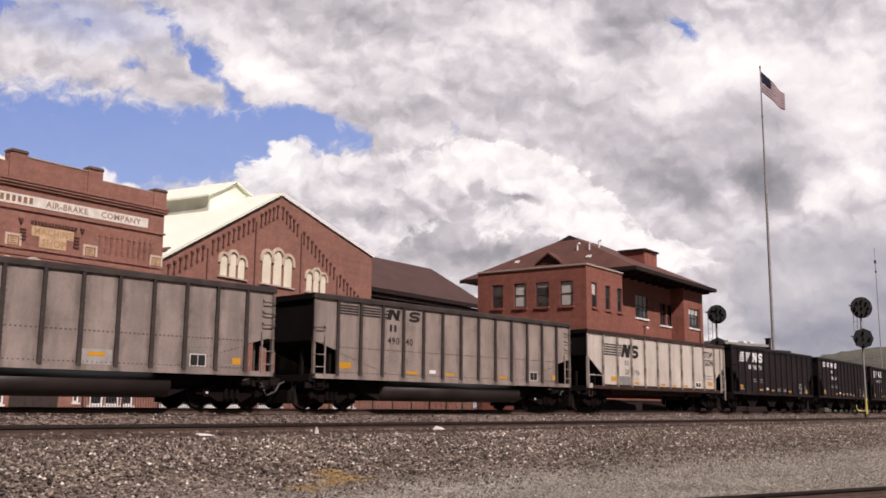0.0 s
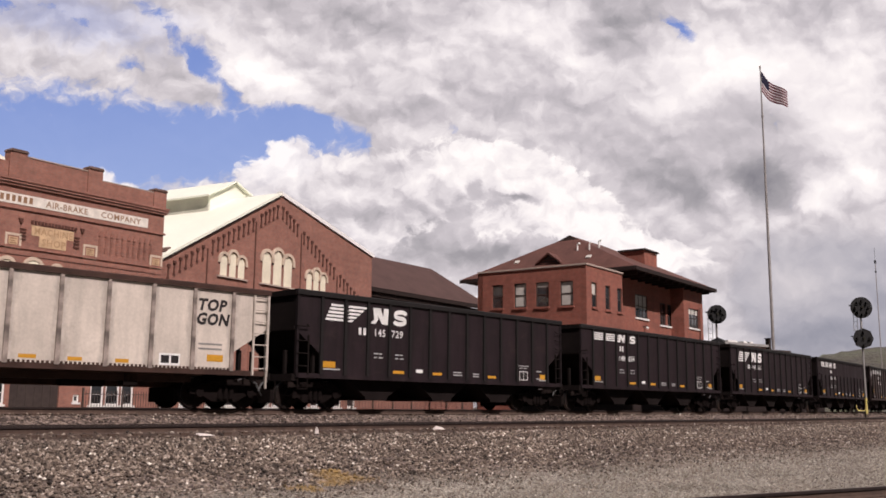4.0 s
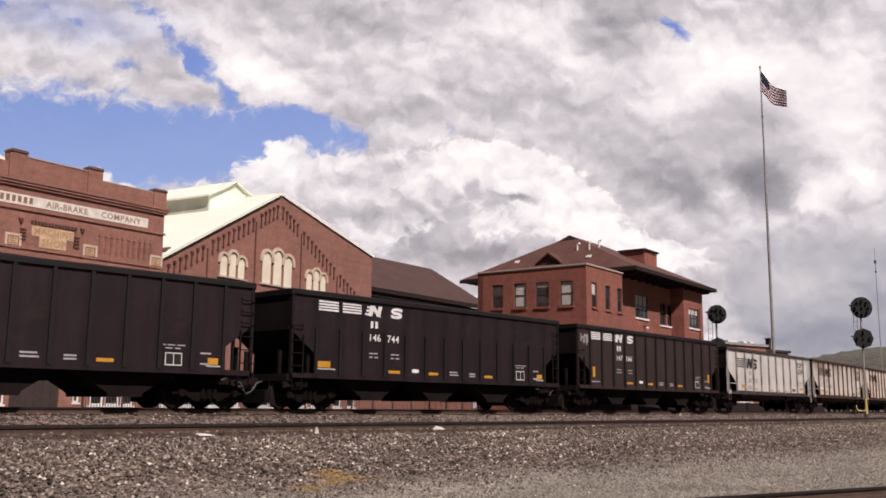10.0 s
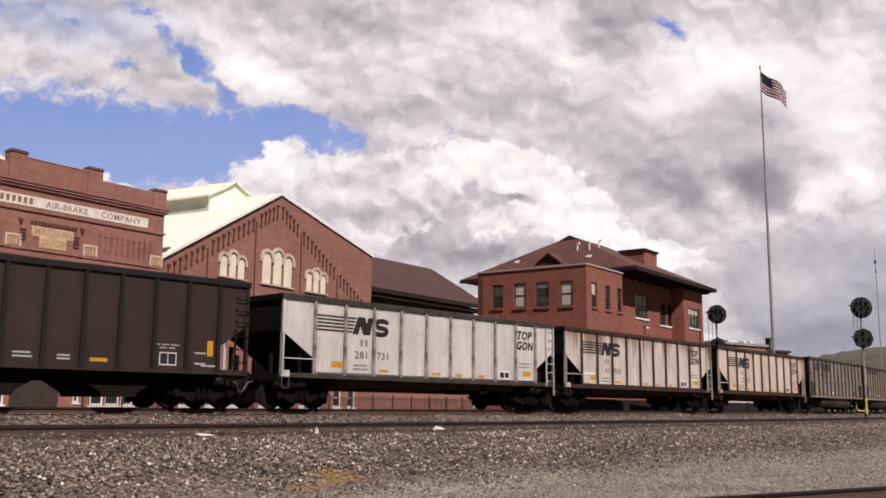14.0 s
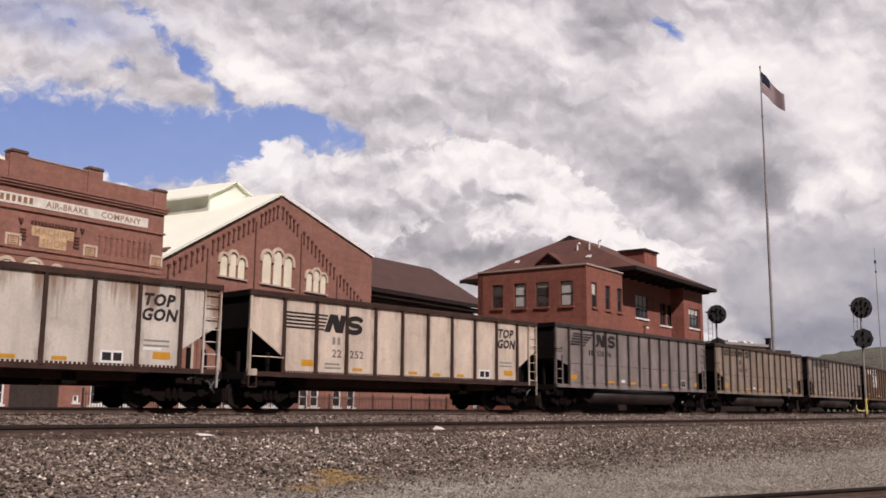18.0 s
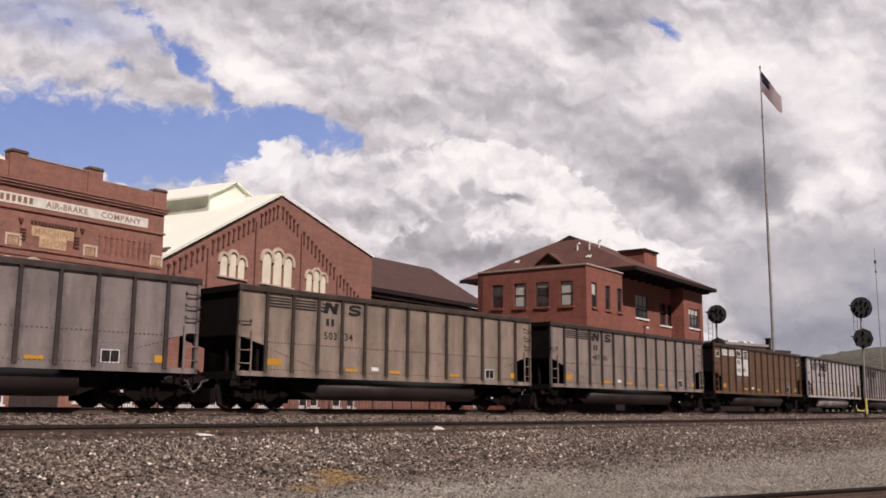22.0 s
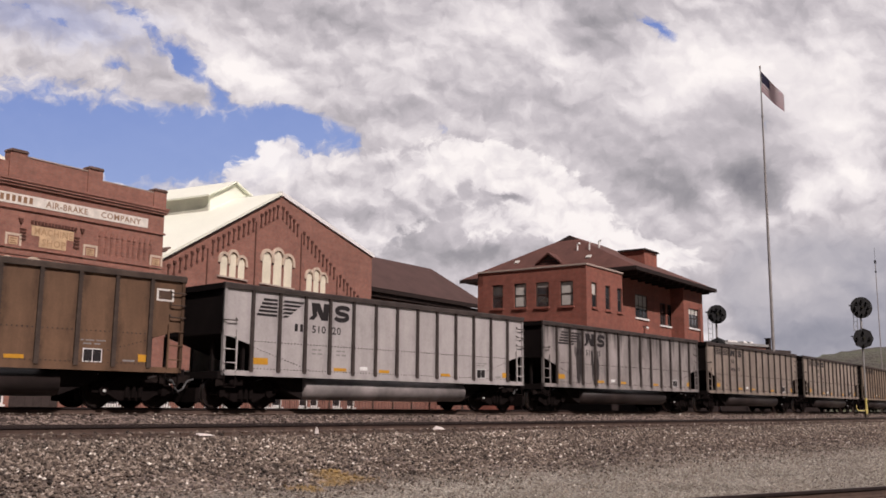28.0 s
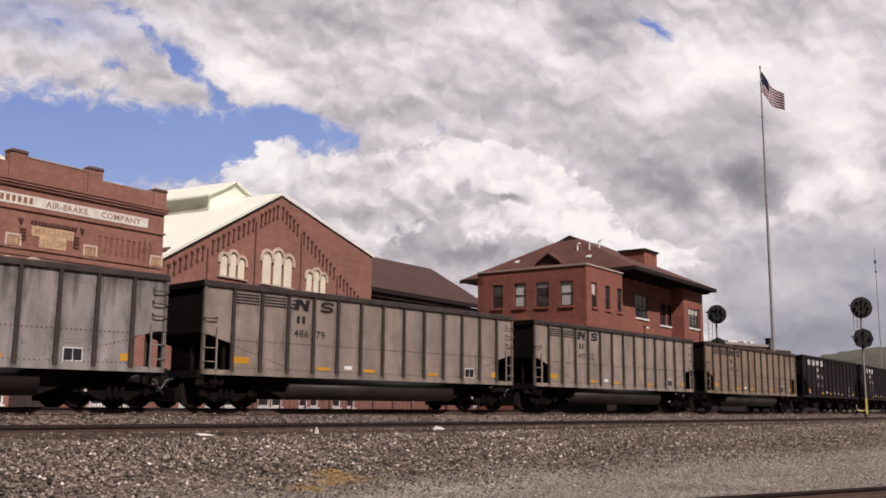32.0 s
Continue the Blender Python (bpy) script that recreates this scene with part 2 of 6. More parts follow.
def stone_mat(name="ballast_stone", pale=0.0):
    m = Mat(name, 0.9)
    geo = m.t.nodes.new("ShaderNodeNewGeometry")
    r = geo.outputs["Random Per Island"]
    base = m.ramp(r, (0.0, (0.02, 0.0135, 0.0105)), (0.3, (0.082, 0.059, 0.045)), (0.7, (0.178, 0.137, 0.107)), (0.95, (0.34, 0.28, 0.23)), (1.0, (0.76, 0.7, 0.62)))
    if pale:
        base = m.mix(pale, base, (0.42, 0.38, 0.318))
    patch = m.ramp(m.noise(0.5, 4, 0.6, geo.outputs["Position"]), (0.3, 0.7), (0.7, 1.1))
    m.color(m.mix(paint_spot(m, geo.outputs["Position"]), m.mix(1.0, base, patch, "MULTIPLY"), (0.36, 0.23, 0.07)))
    return m.m


GRAVEL, BALLAST_STONE, FINE_STONE = gravel_mat(), stone_mat(), stone_mat("fine_stone", 0.4)


def hill_mat():
    m = Mat("hill_wood", 0.95)
    c = m.ramp(m.noise(0.03, 8, 0.72), (0.32, (0.05, 0.042, 0.036)), (0.5, (0.075, 0.07, 0.05)), (0.68, (0.085, 0.105, 0.045)))
    m.color(c)
    m.bump(m.noise(0.15, 4), 1.0, 6.0)
    return m.m


def cloud_mat():
    """Broken spring clouds over blue; glows as the sky does. Tangents of the viewing angles, scaled to hundreds, are its plane."""
    m = Mat("cloud_sky")
    sep = m.t.nodes.new("ShaderNodeSeparateXYZ")
    m.t.links.new(m.co.outputs["Object"], sep.inputs[0])
    dep = m.math("MULTIPLY", sep.outputs[2], -1.0)
    K = 16.908
    X0 = m.math("ADD", m.math("MULTIPLY", m.math("DIVIDE", sep.outputs[0], dep), K), 7.84)
    Y0 = m.math("SUBTRACT", 4.41, m.math("MULTIPLY", m.math("DIVIDE", sep.outputs[1], dep), K))
    com = m.t.nodes.new("ShaderNodeCombineXYZ")
    m.put(com.inputs[0], X0)
    m.put(com.inputs[1], m.math("MULTIPLY", Y0, 1.15))
    P = com.outputs[0]

    def stir(vec, scale, amount, detail):
        """Shifts places by a field of eddies."""
        n = m.t.nodes.new("ShaderNodeTexNoise")
        n.inputs["Scale"].default_value, n.inputs["Detail"].default_value, n.inputs["Roughness"].default_value = scale, detail, 0.6
        m.put(n.inputs["Vector"], vec)
        off = m.t.nodes.new("ShaderNodeVectorMath")
        off.operation = "SUBTRACT"
        m.put(off.inputs[0], n.outputs["Color"])
        off.inputs[1].default_value = (0.5, 0.5, 0.5)
        out = m.t.nodes.new("ShaderNodeVectorMath")
        out.operation = "MULTIPLY_ADD"
        m.put(out.inputs[0], off.outputs[0])
        out.inputs[1].default_value = (amount, amount * 0.85, 0)
        m.put(out.inputs[2], vec)
        return out.outputs[0]

    P = stir(stir(stir(P, 0.8, 0.55, 2.0), 2.4, 0.42, 5.0), 7.0, 0.16, 4.0)
    flow = m.t.nodes.new("ShaderNodeSeparateXYZ")
    m.put(flow.inputs[0], P)
    X, Y = flow.outputs[0], m.math("DIVIDE", flow.outputs[1], 1.15)

    def shifted(dx, dy):
        n = m.t.nodes.new("ShaderNodeVectorMath")
        n.operation = "ADD"
        m.put(n.inputs[0], P)
        n.inputs[1].default_value = (dx, dy, 0)
        return n.outputs[0]

    def bumps(vec, scale):
        n = m.t.nodes.new("ShaderNodeTexVoronoi")
        n.feature = "SMOOTH_F1"
        n.inputs["Scale"].default_value, n.inputs["Smoothness"].default_value = scale, 0.45
        m.put(n.inputs["Vector"], vec)
        return m.math("SUBTRACT", 0.45, n.outputs["Distance"])

    def total(*fields):
        out = 0.0
        for w, f in fields:
            out = m.math("MULTIPLY_ADD", f, w, out)
        return out

    def height(vec):
        """Heaped cloud tops, about zero in the mean."""
        return total((1.2, m.math("SUBTRACT", m.noise(0.55, 7, 0.55, vec), 0.5)), (0.34, bumps(vec, 1.1)), (0.22, bumps(vec, 2.4)), (0.1, bumps(vec, 5.0)))

    def blob(cx, cy, rx, ry, turn=0.0):
        """A soft round field, 1 in its middle."""
        c, s = math.cos(radians(turn)), math.sin(radians(turn))
        dx, dy = m.math("SUBTRACT", X, cx), m.math("SUBTRACT", Y, cy)
        a = m.math("ADD", m.math("MULTIPLY", dx, c / rx), m.math("MULTIPLY", dy, s / rx))
        b = m.math("SUBTRACT", m.math("MULTIPLY", dy, c / ry), m.math("MULTIPLY", dx, s / ry))
        d = m.math("ADD", m.math("MULTIPLY", a, a), m.math("MULTIPLY", b, b))
        return m.math("POWER", 2.718, m.math("MULTIPLY", d, -1.0))

    def blobs(*rows):
        return total(*((r[0], blob(*r[1:])) for r in rows))

    def step(value, lo, hi):
        n = m.t.nodes.new("ShaderNodeMapRange")
        n.interpolation_type = "SMOOTHSTEP"
        m.put(n.inputs["Value"], value)
        n.inputs["From Min"].default_value, n.inputs["From Max"].default_value = lo, hi
        return n.outputs["Result"]

    here = height(P)
    relief = m.math("SUBTRACT", here, height(shifted(0.06, -0.2)))
    fine = m.math("SUBTRACT", m.noise(3.0, 7, 0.6, P), 0.5)
    tone = ((0.0, (0.24, 0.235, 0.258)), (0.3, (0.38, 0.366, 0.384)), (0.55, (0.60, 0.567, 0.585)), (0.78, (0.865, 0.825, 0.82)), (1.0, (1.06, 1.02, 0.975)))
    deep = m.ramp(m.math("MULTIPLY", Y0, 0.2), (0.1, (0.165, 0.265, 0.62)), (0.68, (0.30, 0.41, 0.72)))
    # the high sheet: light and grey parts
    calm = m.math("SUBTRACT", 1.0, m.math("MULTIPLY", blob(13.9, 1.9, 2.2, 1.3), 0.55))
    light = total((0.62, 1.0), (0.72, m.math("MULTIPLY", relief, calm)), (0.2, here), (0.3, m.math("MULTIPLY", fine, calm)),
                  (1.0, blobs((0.04, 0.9, 0.6, 1.6, 0.5), (-0.12, 3.2, 1.7, 0.7, 0.2, 8), (0.3, 4.4, 1.0, 0.8, 0.35, 40), (0.3, 5.1, 1.5, 0.6, 0.25, 20), (-0.14, 6.2, 0.4, 0.9, 0.4),
                              (0.1, 7.3, 1.5, 0.7, 0.3), (-0.1, 6.7, 2.1, 0.8, 0.35), (0.2, 10.15, 0.6, 0.35, 0.55, 20), (0.22, 10.4, 1.1, 0.4, 0.2), (-0.3, 11.0, 0.45, 0.75, 0.6),
                              (0.14, 9.0, 0.4, 1.0, 0.5))),
                  (1.0, blobs((0.34, 13.2, 1.15, 1.7, 0.55, 6), (0.24, 12.3, 1.7, 1.0, 0.3, -20), (-0.2, 14.9, 0.2, 0.9, 0.25, 10), (0.2, 15.3, 1.2, 0.6, 0.9), (0.24, 15.3, 3.1, 0.5, 0.3), (0.24, 14.9, 2.35, 0.9, 0.45, 30),
                              (-0.2, 13.2, 2.0, 0.9, 0.35, 12), (-0.3, 11.9, 3.1, 1.1, 0.36, 8), (-0.34, 12.1, 3.55, 0.7, 0.2, 5), (-0.5, 13.5, 3.25, 0.6, 0.4, 15), (0.36, 14.5, 3.5, 0.4, 0.3), (0.3, 12.95, 3.4, 0.2, 0.2),
                              (-0.1, 10.3, 2.3, 1.2, 0.35, 10), (-0.35, 8.3, 4.45, 1.3, 0.26, 3), (-0.22, 7.2, 3.95, 0.6, 0.2))))
    sky = m.ramp(light, *tone)
    # gaps of blue
    gap = total((1.0, blobs((1.0, 0.3, 2.6, 3.1, 1.2), (1.0, 4.3, 2.55, 1.6, 0.66, 3), (0.7, 5.5, 2.25, 0.62, 0.3, 15), (0.62, 3.0, 0.5, 1.05, 0.26, 48), (0.55, 3.85, 1.35, 0.6, 0.2, 45), (-0.3, 3.25, 0.75, 0.2, 0.12),
                            (0.55, -0.1, 0.1, 0.45, 0.35), (0.5, 1.3, 0.3, 0.8, 0.14, 25), (0.5, 2.35, 1.15, 0.35, 0.14, 10), (0.62, 12.1, 0.52, 0.36, 0.16, 42), (0.3, 6.4, 2.55, 0.3, 0.2), (0.35, 8.0, 2.35, 0.25, 0.12))),
                (1.0, blobs((-0.75, 3.25, 1.5, 0.7, 0.3, 12), (-0.62, 5.1, 1.55, 0.7, 0.28, 22), (-0.4, 0.9, 0.75, 1.2, 0.42, 6))))
    blue = step(total((1.0, gap), (-0.6, here), (-1.0, fine)), 0.24, 0.7)
    veil = m.math("MULTIPLY", step(total((1.0, blob(1.2, 0.3, 2.2, 0.55, 8)), (0.8, fine)), 0.1, 1.1), 0.4)
    sky = m.mix(m.math("MAXIMUM", m.math("MULTIPLY", blue, 0.96), veil), sky, deep)
    # heaped white clouds in front
    heap = total((1.0, blobs((1.1, 5.0, 2.9, 0.5, 0.5), (0.9, 5.7, 3.35, 1.0, 0.6), (0.9, 6.8, 3.4, 1.0, 0.75), (0.8, 4.5, 3.35, 0.5, 0.32), (0.85, 2.15, 3.25, 0.55, 0.25, 20), (0.7, 6.6, 4.2, 1.2, 0.5))),
                 (1.0, blobs((0.85, 8.7, 2.8, 0.9, 0.36, 10), (0.9, 9.6, 3.2, 1.0, 0.45, 22), (0.7, 7.7, 3.2, 0.7, 0.4), (0.8, 10.6, 3.55, 0.6, 0.3, 20), (0.8, 9.3, 3.9, 1.4, 0.4, 8), (0.9, 11.2, 4.35, 0.8, 0.34, 14), (0.9, 12.1, 4.55, 0.6, 0.27, 8))))
    mass = total((1.0, heap), (0.9, here), (1.1, fine))
    front = step(mass, 0.4, 0.66)
    glow = total((0.82, 1.0), (1.05, relief), (0.5, fine), (0.2, here),
                 (1.0, blobs((0.2, 5.0, 2.75, 0.4, 0.35), (-0.3, 6.0, 3.8, 1.2, 0.5), (-0.14, 6.7, 3.0, 0.6, 0.3), (0.1, 7.0, 4.05, 0.4, 0.2), (0.12, 8.7, 2.9, 1.0, 0.4, 10), (0.12, 9.8, 3.3, 0.7, 0.3, 20),
                              (-0.6, 9.1, 3.47, 0.42, 0.07, 10), (-0.22, 8.1, 3.75, 0.8, 0.2, 12), (0.15, 9.9, 3.85, 0.8, 0.2, 12), (0.28, 11.2, 4.3, 0.9, 0.3, 14), (-0.3, 8.3, 4.4, 1.2, 0.2))))
    sky = m.mix(m.math("MULTIPLY", front, 0.94), sky, m.ramp(glow, *tone))
    # grey distance low over the hill, with a pale bank in it
    far = m.math("MULTIPLY", step(total((1.0, blob(14.9, 5.4, 2.4, 1.45, 8)), (0.35, here), (-0.7, blob(12.1, 4.4, 0.6, 0.35))), 0.3, 0.62), 0.92)
    bank = total((0.38, 1.0), (0.3, relief), (0.14, fine), (0.26, blob(14.0, 4.95, 1.0, 0.38, 10)), (0.12, blob(14.3, 4.2, 1.2, 0.3)), (-0.18, blob(12.9, 4.75, 0.35, 0.3)), (-0.22, blob(14.0, 6.0, 3.0, 0.32)), (-0.14, blob(15.5, 5.2, 0.5, 0.25, 30)))
    sky = m.mix(far, sky, m.ramp(bank, (0.0, (0.24, 0.255, 0.31)), (0.3, (0.37, 0.37, 0.42)), (0.55, (0.56, 0.54, 0.565)), (0.85, (0.82, 0.77, 0.76))))
    out = m.t.nodes.new("ShaderNodeEmission")
    m.put(out.inputs["Color"], sky)
    out.inputs["Strength"].default_value = 1.0
    m.t.links.new(out.outputs[0], m.t.nodes["Material Output"].inputs["Surface"])
    return m.m


# ---- building blocks ----
class Geo:
    """Collects faces of one mesh."""

    def __init__(self):
        self.v, self.f = [], []

    def add(self, verts, faces):
        k = len(self.v)
        self.v += [tuple(v) for v in verts]
        self.f += [tuple(i + k for i in f) for f in faces]
        return self

    def box(self, x0, x1, y0, y1, z0, z1):
        return self.add([(x0, y0, z0), (x1, y0, z0), (x1, y1, z0), (x0, y1, z0), (x0, y0, z1), (x1, y0, z1), (x1, y1, z1), (x0, y1, z1)],
                        [(0, 3, 2, 1), (4, 5, 6, 7), (0, 1, 5, 4), (1, 2, 6, 5), (2, 3, 7, 6), (3, 0, 4, 7)])

    def prism(self, pts, y0, y1):
        """A polygon in the x-z plane, drawn out along y."""
        n = len(pts)
        area = sum(pts[i][0] * pts[(i + 1) % n][1] - pts[(i + 1) % n][0] * pts[i][1] for i in range(n))
        if area < 0:
            pts = pts[::-1]
        return self.add([(x, y0, z) for x, z in pts] + [(x, y1, z) for x, z in pts],
                        [tuple(range(n)), tuple(range(2 * n - 1, n - 1, -1))] + [((i + 1) % n, i, n + i, n + (i + 1) % n) for i in range(n)])

    def across(self, pts, x0, x1):
        """A polygon in the y-z plane, drawn out along x."""
        n = len(pts)
        area = sum(pts[i][0] * pts[(i + 1) % n][1] - pts[(i + 1) % n][0] * pts[i][1] for i in range(n))
        if area < 0:
            pts = pts[::-1]
        return self.add([(x0, y, z) for y, z in pts] + [(x1, y, z) for y, z in pts],
                        [tuple(range(n - 1, -1, -1)), tuple(range(n, 2 * n))] + [(i, (i + 1) % n, n + (i + 1) % n, n + i) for i in range(n)])

    def rod(self, a, b, r, n=8, r2=None):
        a, b = Vector(a), Vector(b)
        d = (b - a).normalized()
        s = d.orthogonal().normalized()
        q = d.cross(s)
        r2 = r if r2 is None else r2
        ring = [s * math.cos(2 * math.pi * i / n) + q * math.sin(2 * math.pi * i / n) for i in range(n)]
        return self.add([a + o * r for o in ring] + [b + o * r2 for o in ring],
                        [tuple(range(n - 1, -1, -1)), tuple(range(n, 2 * n))] + [(i, (i + 1) % n, n + (i + 1) % n, n + i) for i in range(n)])

    def line(self, pts, r, n=6):
        for a, b in zip(pts, pts[1:]):
            self.rod(a, b, r, n)
        return self

    def lathe(self, prof, n=24, axis="y"):
        """A profile of (along, radius) turned about an axis."""
        rings, faces = [], []
        for h, r in prof:
            for i in range(n):
                c, s = r * math.cos(2 * math.pi * i / n), r * math.sin(2 * math.pi * i / n)
                rings.append((c, h, s) if axis == "y" else (c, s, h) if axis == "z" else (h, c, s))
        for k in range(len(prof) - 1):
            for i in range(n):
                j = (i + 1) % n
                faces.append((k * n + i, (k + 1) * n + i, (k + 1) * n + j, k * n + j))
        faces.append(tuple(range(n)))
        faces.append(tuple(range(len(prof) * n - 1, (len(prof) - 1) * n - 1, -1)))
        return self.add(rings, faces)

    def mesh(self, name, mat, smooth=False):
        me = bpy.data.meshes.new(name)
        me.from_pydata(self.v, [], self.f)
        for mt in mat if isinstance(mat, list) else [mat]:
            me.materials.append(mt)
        if smooth:
            me.shade_smooth()
        me.update()
        return me


def part(name, geo, mat, parent, label="", at=None, smooth=False):
    me = geo if isinstance(geo, bpy.types.Mesh) else geo.mesh(name, mat, smooth)
    ob = new(name, me)
    ob.parent = parent
    if at is not None:
        ob.matrix_basis = at
    if label:
        ob["label"] = label
    return ob


def thing(name, m, label, category, group="", kind=""):
    ob = new(name)
    ob.empty_display_size = 0.3
    ob.matrix_basis = m
    return tagged(ob, label, category, group, kind)


def track_at(s, o=0.0):
    """The place and heading at length s along the line, o to its far side."""
    e = min(max(s, S_START), S_END)
    th = e / R
    x, y = R * math.sin(th), D + R * (1 - math.cos(th))
    x, y = x + (s - e) * math.cos(th), y + (s - e) * math.sin(th)
    return x - o * math.sin(th), y + o * math.cos(th), th


def text_mesh(words, mat, cache={}):
    """Built-in letters, 1 high, 2 mm thick, standing in the x-z plane."""
    key = (words, mat.name)
    if key not in cache:
        cu = bpy.data.curves.new("letters", "FONT")
        cu.body, cu.size, cu.extrude, cu.resolution_u = words, 1.38, 0.0, 2
        cu.space_character = 1.08
        cu.offset = 0.06 if words in ("TOP", "GON") else 0.018
        tmp = bpy.data.objects.new("letters", cu)
        me = bpy.data.meshes.new_from_object(tmp)
        bpy.data.objects.remove(tmp)
        me.transform(Matrix.Rotation(math.pi / 2, 4, "X"))
        me.materials.clear()
        me.materials.append(mat)
        cache[key] = me
    return cache[key]


# ---- sky and ground ----
def sky_backdrop():
    g = Geo()
    nu, nv = 28, 74
    for j in range(nv + 1):
        b = radians(-16 + 74 * j / nv)
        up = min(1.0, max(0.0, (math.degrees(b) - 4.0) / 9.5))
        rad = 4300.0 - 2700.0 * up * up
        for i in range(nu + 1):
            a = radians(-58 + 116 * i / nu)
            g.v.append((rad * math.sin(a) * math.cos(b), rad * math.sin(b), -rad * math.cos(a) * math.cos(b)))
    g.f = [(j * (nu + 1) + i, j * (nu + 1) + i + 1, (j + 1) * (nu + 1) + i + 1, (j + 1) * (nu + 1) + i) for j in range(nv) for i in range(nu)]
    ob = new("backdrop", g.mesh("backdrop", cloud_mat(), True))
    ob.matrix_basis = VIEW
    return tagged(ob, "broken white and grey spring clouds over blue sky", "sky", kind="structure")


PROFILE_O = [-2000, -40, -12.5, -10.5, -6.0, -4.9, -4.2, -3.75, -3.2, -0.9, -0.4, 0.1, 3.1, 4.6, 8.0, 2000]
PROFILE_Z = [-1.46, -1.46, -1.44, -1.34, -0.92, -0.8, -0.73, -0.6, -0.568, -0.572, -0.42, -0.2, -0.2, -0.6, -0.9, -0.9]


def offset_of(x, y):
    """Offset from the near side of the cars, for arrays of places."""
    th = np.arctan2(x, D + R - y)
    o = R - np.hypot(x, D + R - y)
    for e, sign in ((S_START, -1), (S_END, 1)):
        te = e / R
        ex, ey = R * math.sin(te), D + R * (1 - math.cos(te))
        so = -(x - ex) * math.sin(te) + (y - ey) * math.cos(te)
        along = (x - ex) * math.cos(te) + (y - ey) * math.sin(te)
        o = np.where((along * sign > 0) , so, o)
    return o


def ground_z(x, y):
    return np.interp(offset_of(x, y), PROFILE_O, PROFILE_Z)


def ground():
    xs = np.concatenate([np.array([-4500, -2000, -900, -400, -200, -100, -60]), np.arange(-36, 120, 0.9), np.array([125, 135, 150, 180, 230, 300, 400, 600, 1200, 2500, 4500])])
    ys = np.concatenate([np.array([-4500, -1800, -600, -200, -80, -40, -20, -10, -4]), np.arange(0, 46, 0.42), np.array([48, 52, 58, 66, 80, 110, 160, 260, 500, 1000, 2000, 4500])])
    X, Y = np.meshgrid(xs, ys)
    Z = ground_z(X, Y)
    near = (X > -30) & (X < 118) & (Y > 0) & (Y < 45)
    bumps = np.array([noise.noise((x * 0.5, y * 0.5, 0)) * 0.035 + noise.noise((x * 1.7, y * 1.7, 4)) * 0.018 for x, y in zip(X.ravel(), Y.ravel())]).reshape(X.shape)
    Z = Z + np.where(near, bumps, 0)
    ny, nx = X.shape
    me = bpy.data.meshes.new("ground")
    idx = np.arange(nx * ny).reshape(ny, nx)
    faces = np.stack([idx[:-1, :-1], idx[:-1, 1:], idx[1:, 1:], idx[1:, :-1]], -1).reshape(-1, 4)
    me.from_pydata(np.stack([X, Y, Z], -1).reshape(-1, 3).tolist(), [], faces.tolist())
    O = offset_of(X, Y)
    fine = np.clip((-O - 9.2) / 3.0, 0, 1)
    at = me.attributes.new("fine", "FLOAT", "POINT")
    at.data.foreach_set("value", np.clip(fine, 0, 1).ravel().astype(np.float32))
    me.materials.append(GRAVEL)
    me.shade_smooth()
    return tagged(new("ground", me), "grey-brown gravel yard with ballast and fine service road", "ground", kind="structure")


def pebbles(name, label, s, o, size, mat, rng):
    """Loose stones at lengths s and offsets o along the line, one mesh."""
    th = s / R
    x, y = (R - o) * np.sin(th), D + R - (R - o) * np.cos(th)
    z = ground_z(x, y)
    n = len(x)
    size = size[:, None, None]
    base = np.array([(1, 0, 0), (-1, 0, 0), (0, 1, 0), (0, -1, 0), (0, 0, 0.8), (0, 0, -0.8)], float)
    V = base[None] * (0.75 + 0.6 * rng.random((n, 6, 1))) + 0.35 * (rng.random((n, 6, 3)) - 0.5)
    a = rng.random(n) * 2 * np.pi
    c, sn = np.cos(a)[:, None], np.sin(a)[:, None]
    V = np.stack([V[..., 0] * c - V[..., 1] * sn, V[..., 0] * sn + V[..., 1] * c, V[..., 2]], -1) * size
    V += np.stack([x, y, z + size[:, 0, 0] * 0.4 + 0.02 * rng.random(n)], -1)[:, None]
    F = np.array([(0, 2, 4), (2, 1, 4), (1, 3, 4), (3, 0, 4), (2, 0, 5), (1, 2, 5), (3, 1, 5), (0, 3, 5)])
    faces = (F[None] + 6 * np.arange(n)[:, None, None]).reshape(-1, 3)
    me = bpy.data.meshes.new(name)
    me.from_pydata(V.reshape(-1, 3).tolist(), [], faces.tolist())
    me.materials.append(mat)
    return tagged(new(name, me), label, "ballast", kind="stuff")


def stones():
    """Ballast on the shoulder and between the tracks, finer gravel on the service road."""
    rng = np.random.default_rng(4)
    n = 92000
    s = 3 + 95 * rng.random(n) ** 1.6
    o = np.where(rng.random(n) < 0.84, -4.1 - np.abs(rng.normal(0, 4.0, n)), -4.2 + 4.4 * rng.random(n))
    keep = (np.abs(o + 3.36) > 0.13) & (np.abs(o + 1.86) > 0.13)
    s, o = s[keep], o[keep]
    size = (0.02 + 0.032 * rng.random(len(s)) ** 1.5) * np.clip(1.0 - (-o - 9.5) / 7.0, 0.4, 1.0)
    pebbles("ballast_stones", "loose grey and brown crushed ballast stones", s, o, size, BALLAST_STONE, rng)
    n = 52000
    s = 4 + 62 * rng.random(n) ** 1.5
    o = -9.3 - 10.5 * rng.random(n) ** 0.9
    size = 0.012 + 0.014 * rng.random(n) ** 1.5
    pebbles("fine_gravel", "fine pale grey gravel of the service road", s, o, size, FINE_STONE, rng)


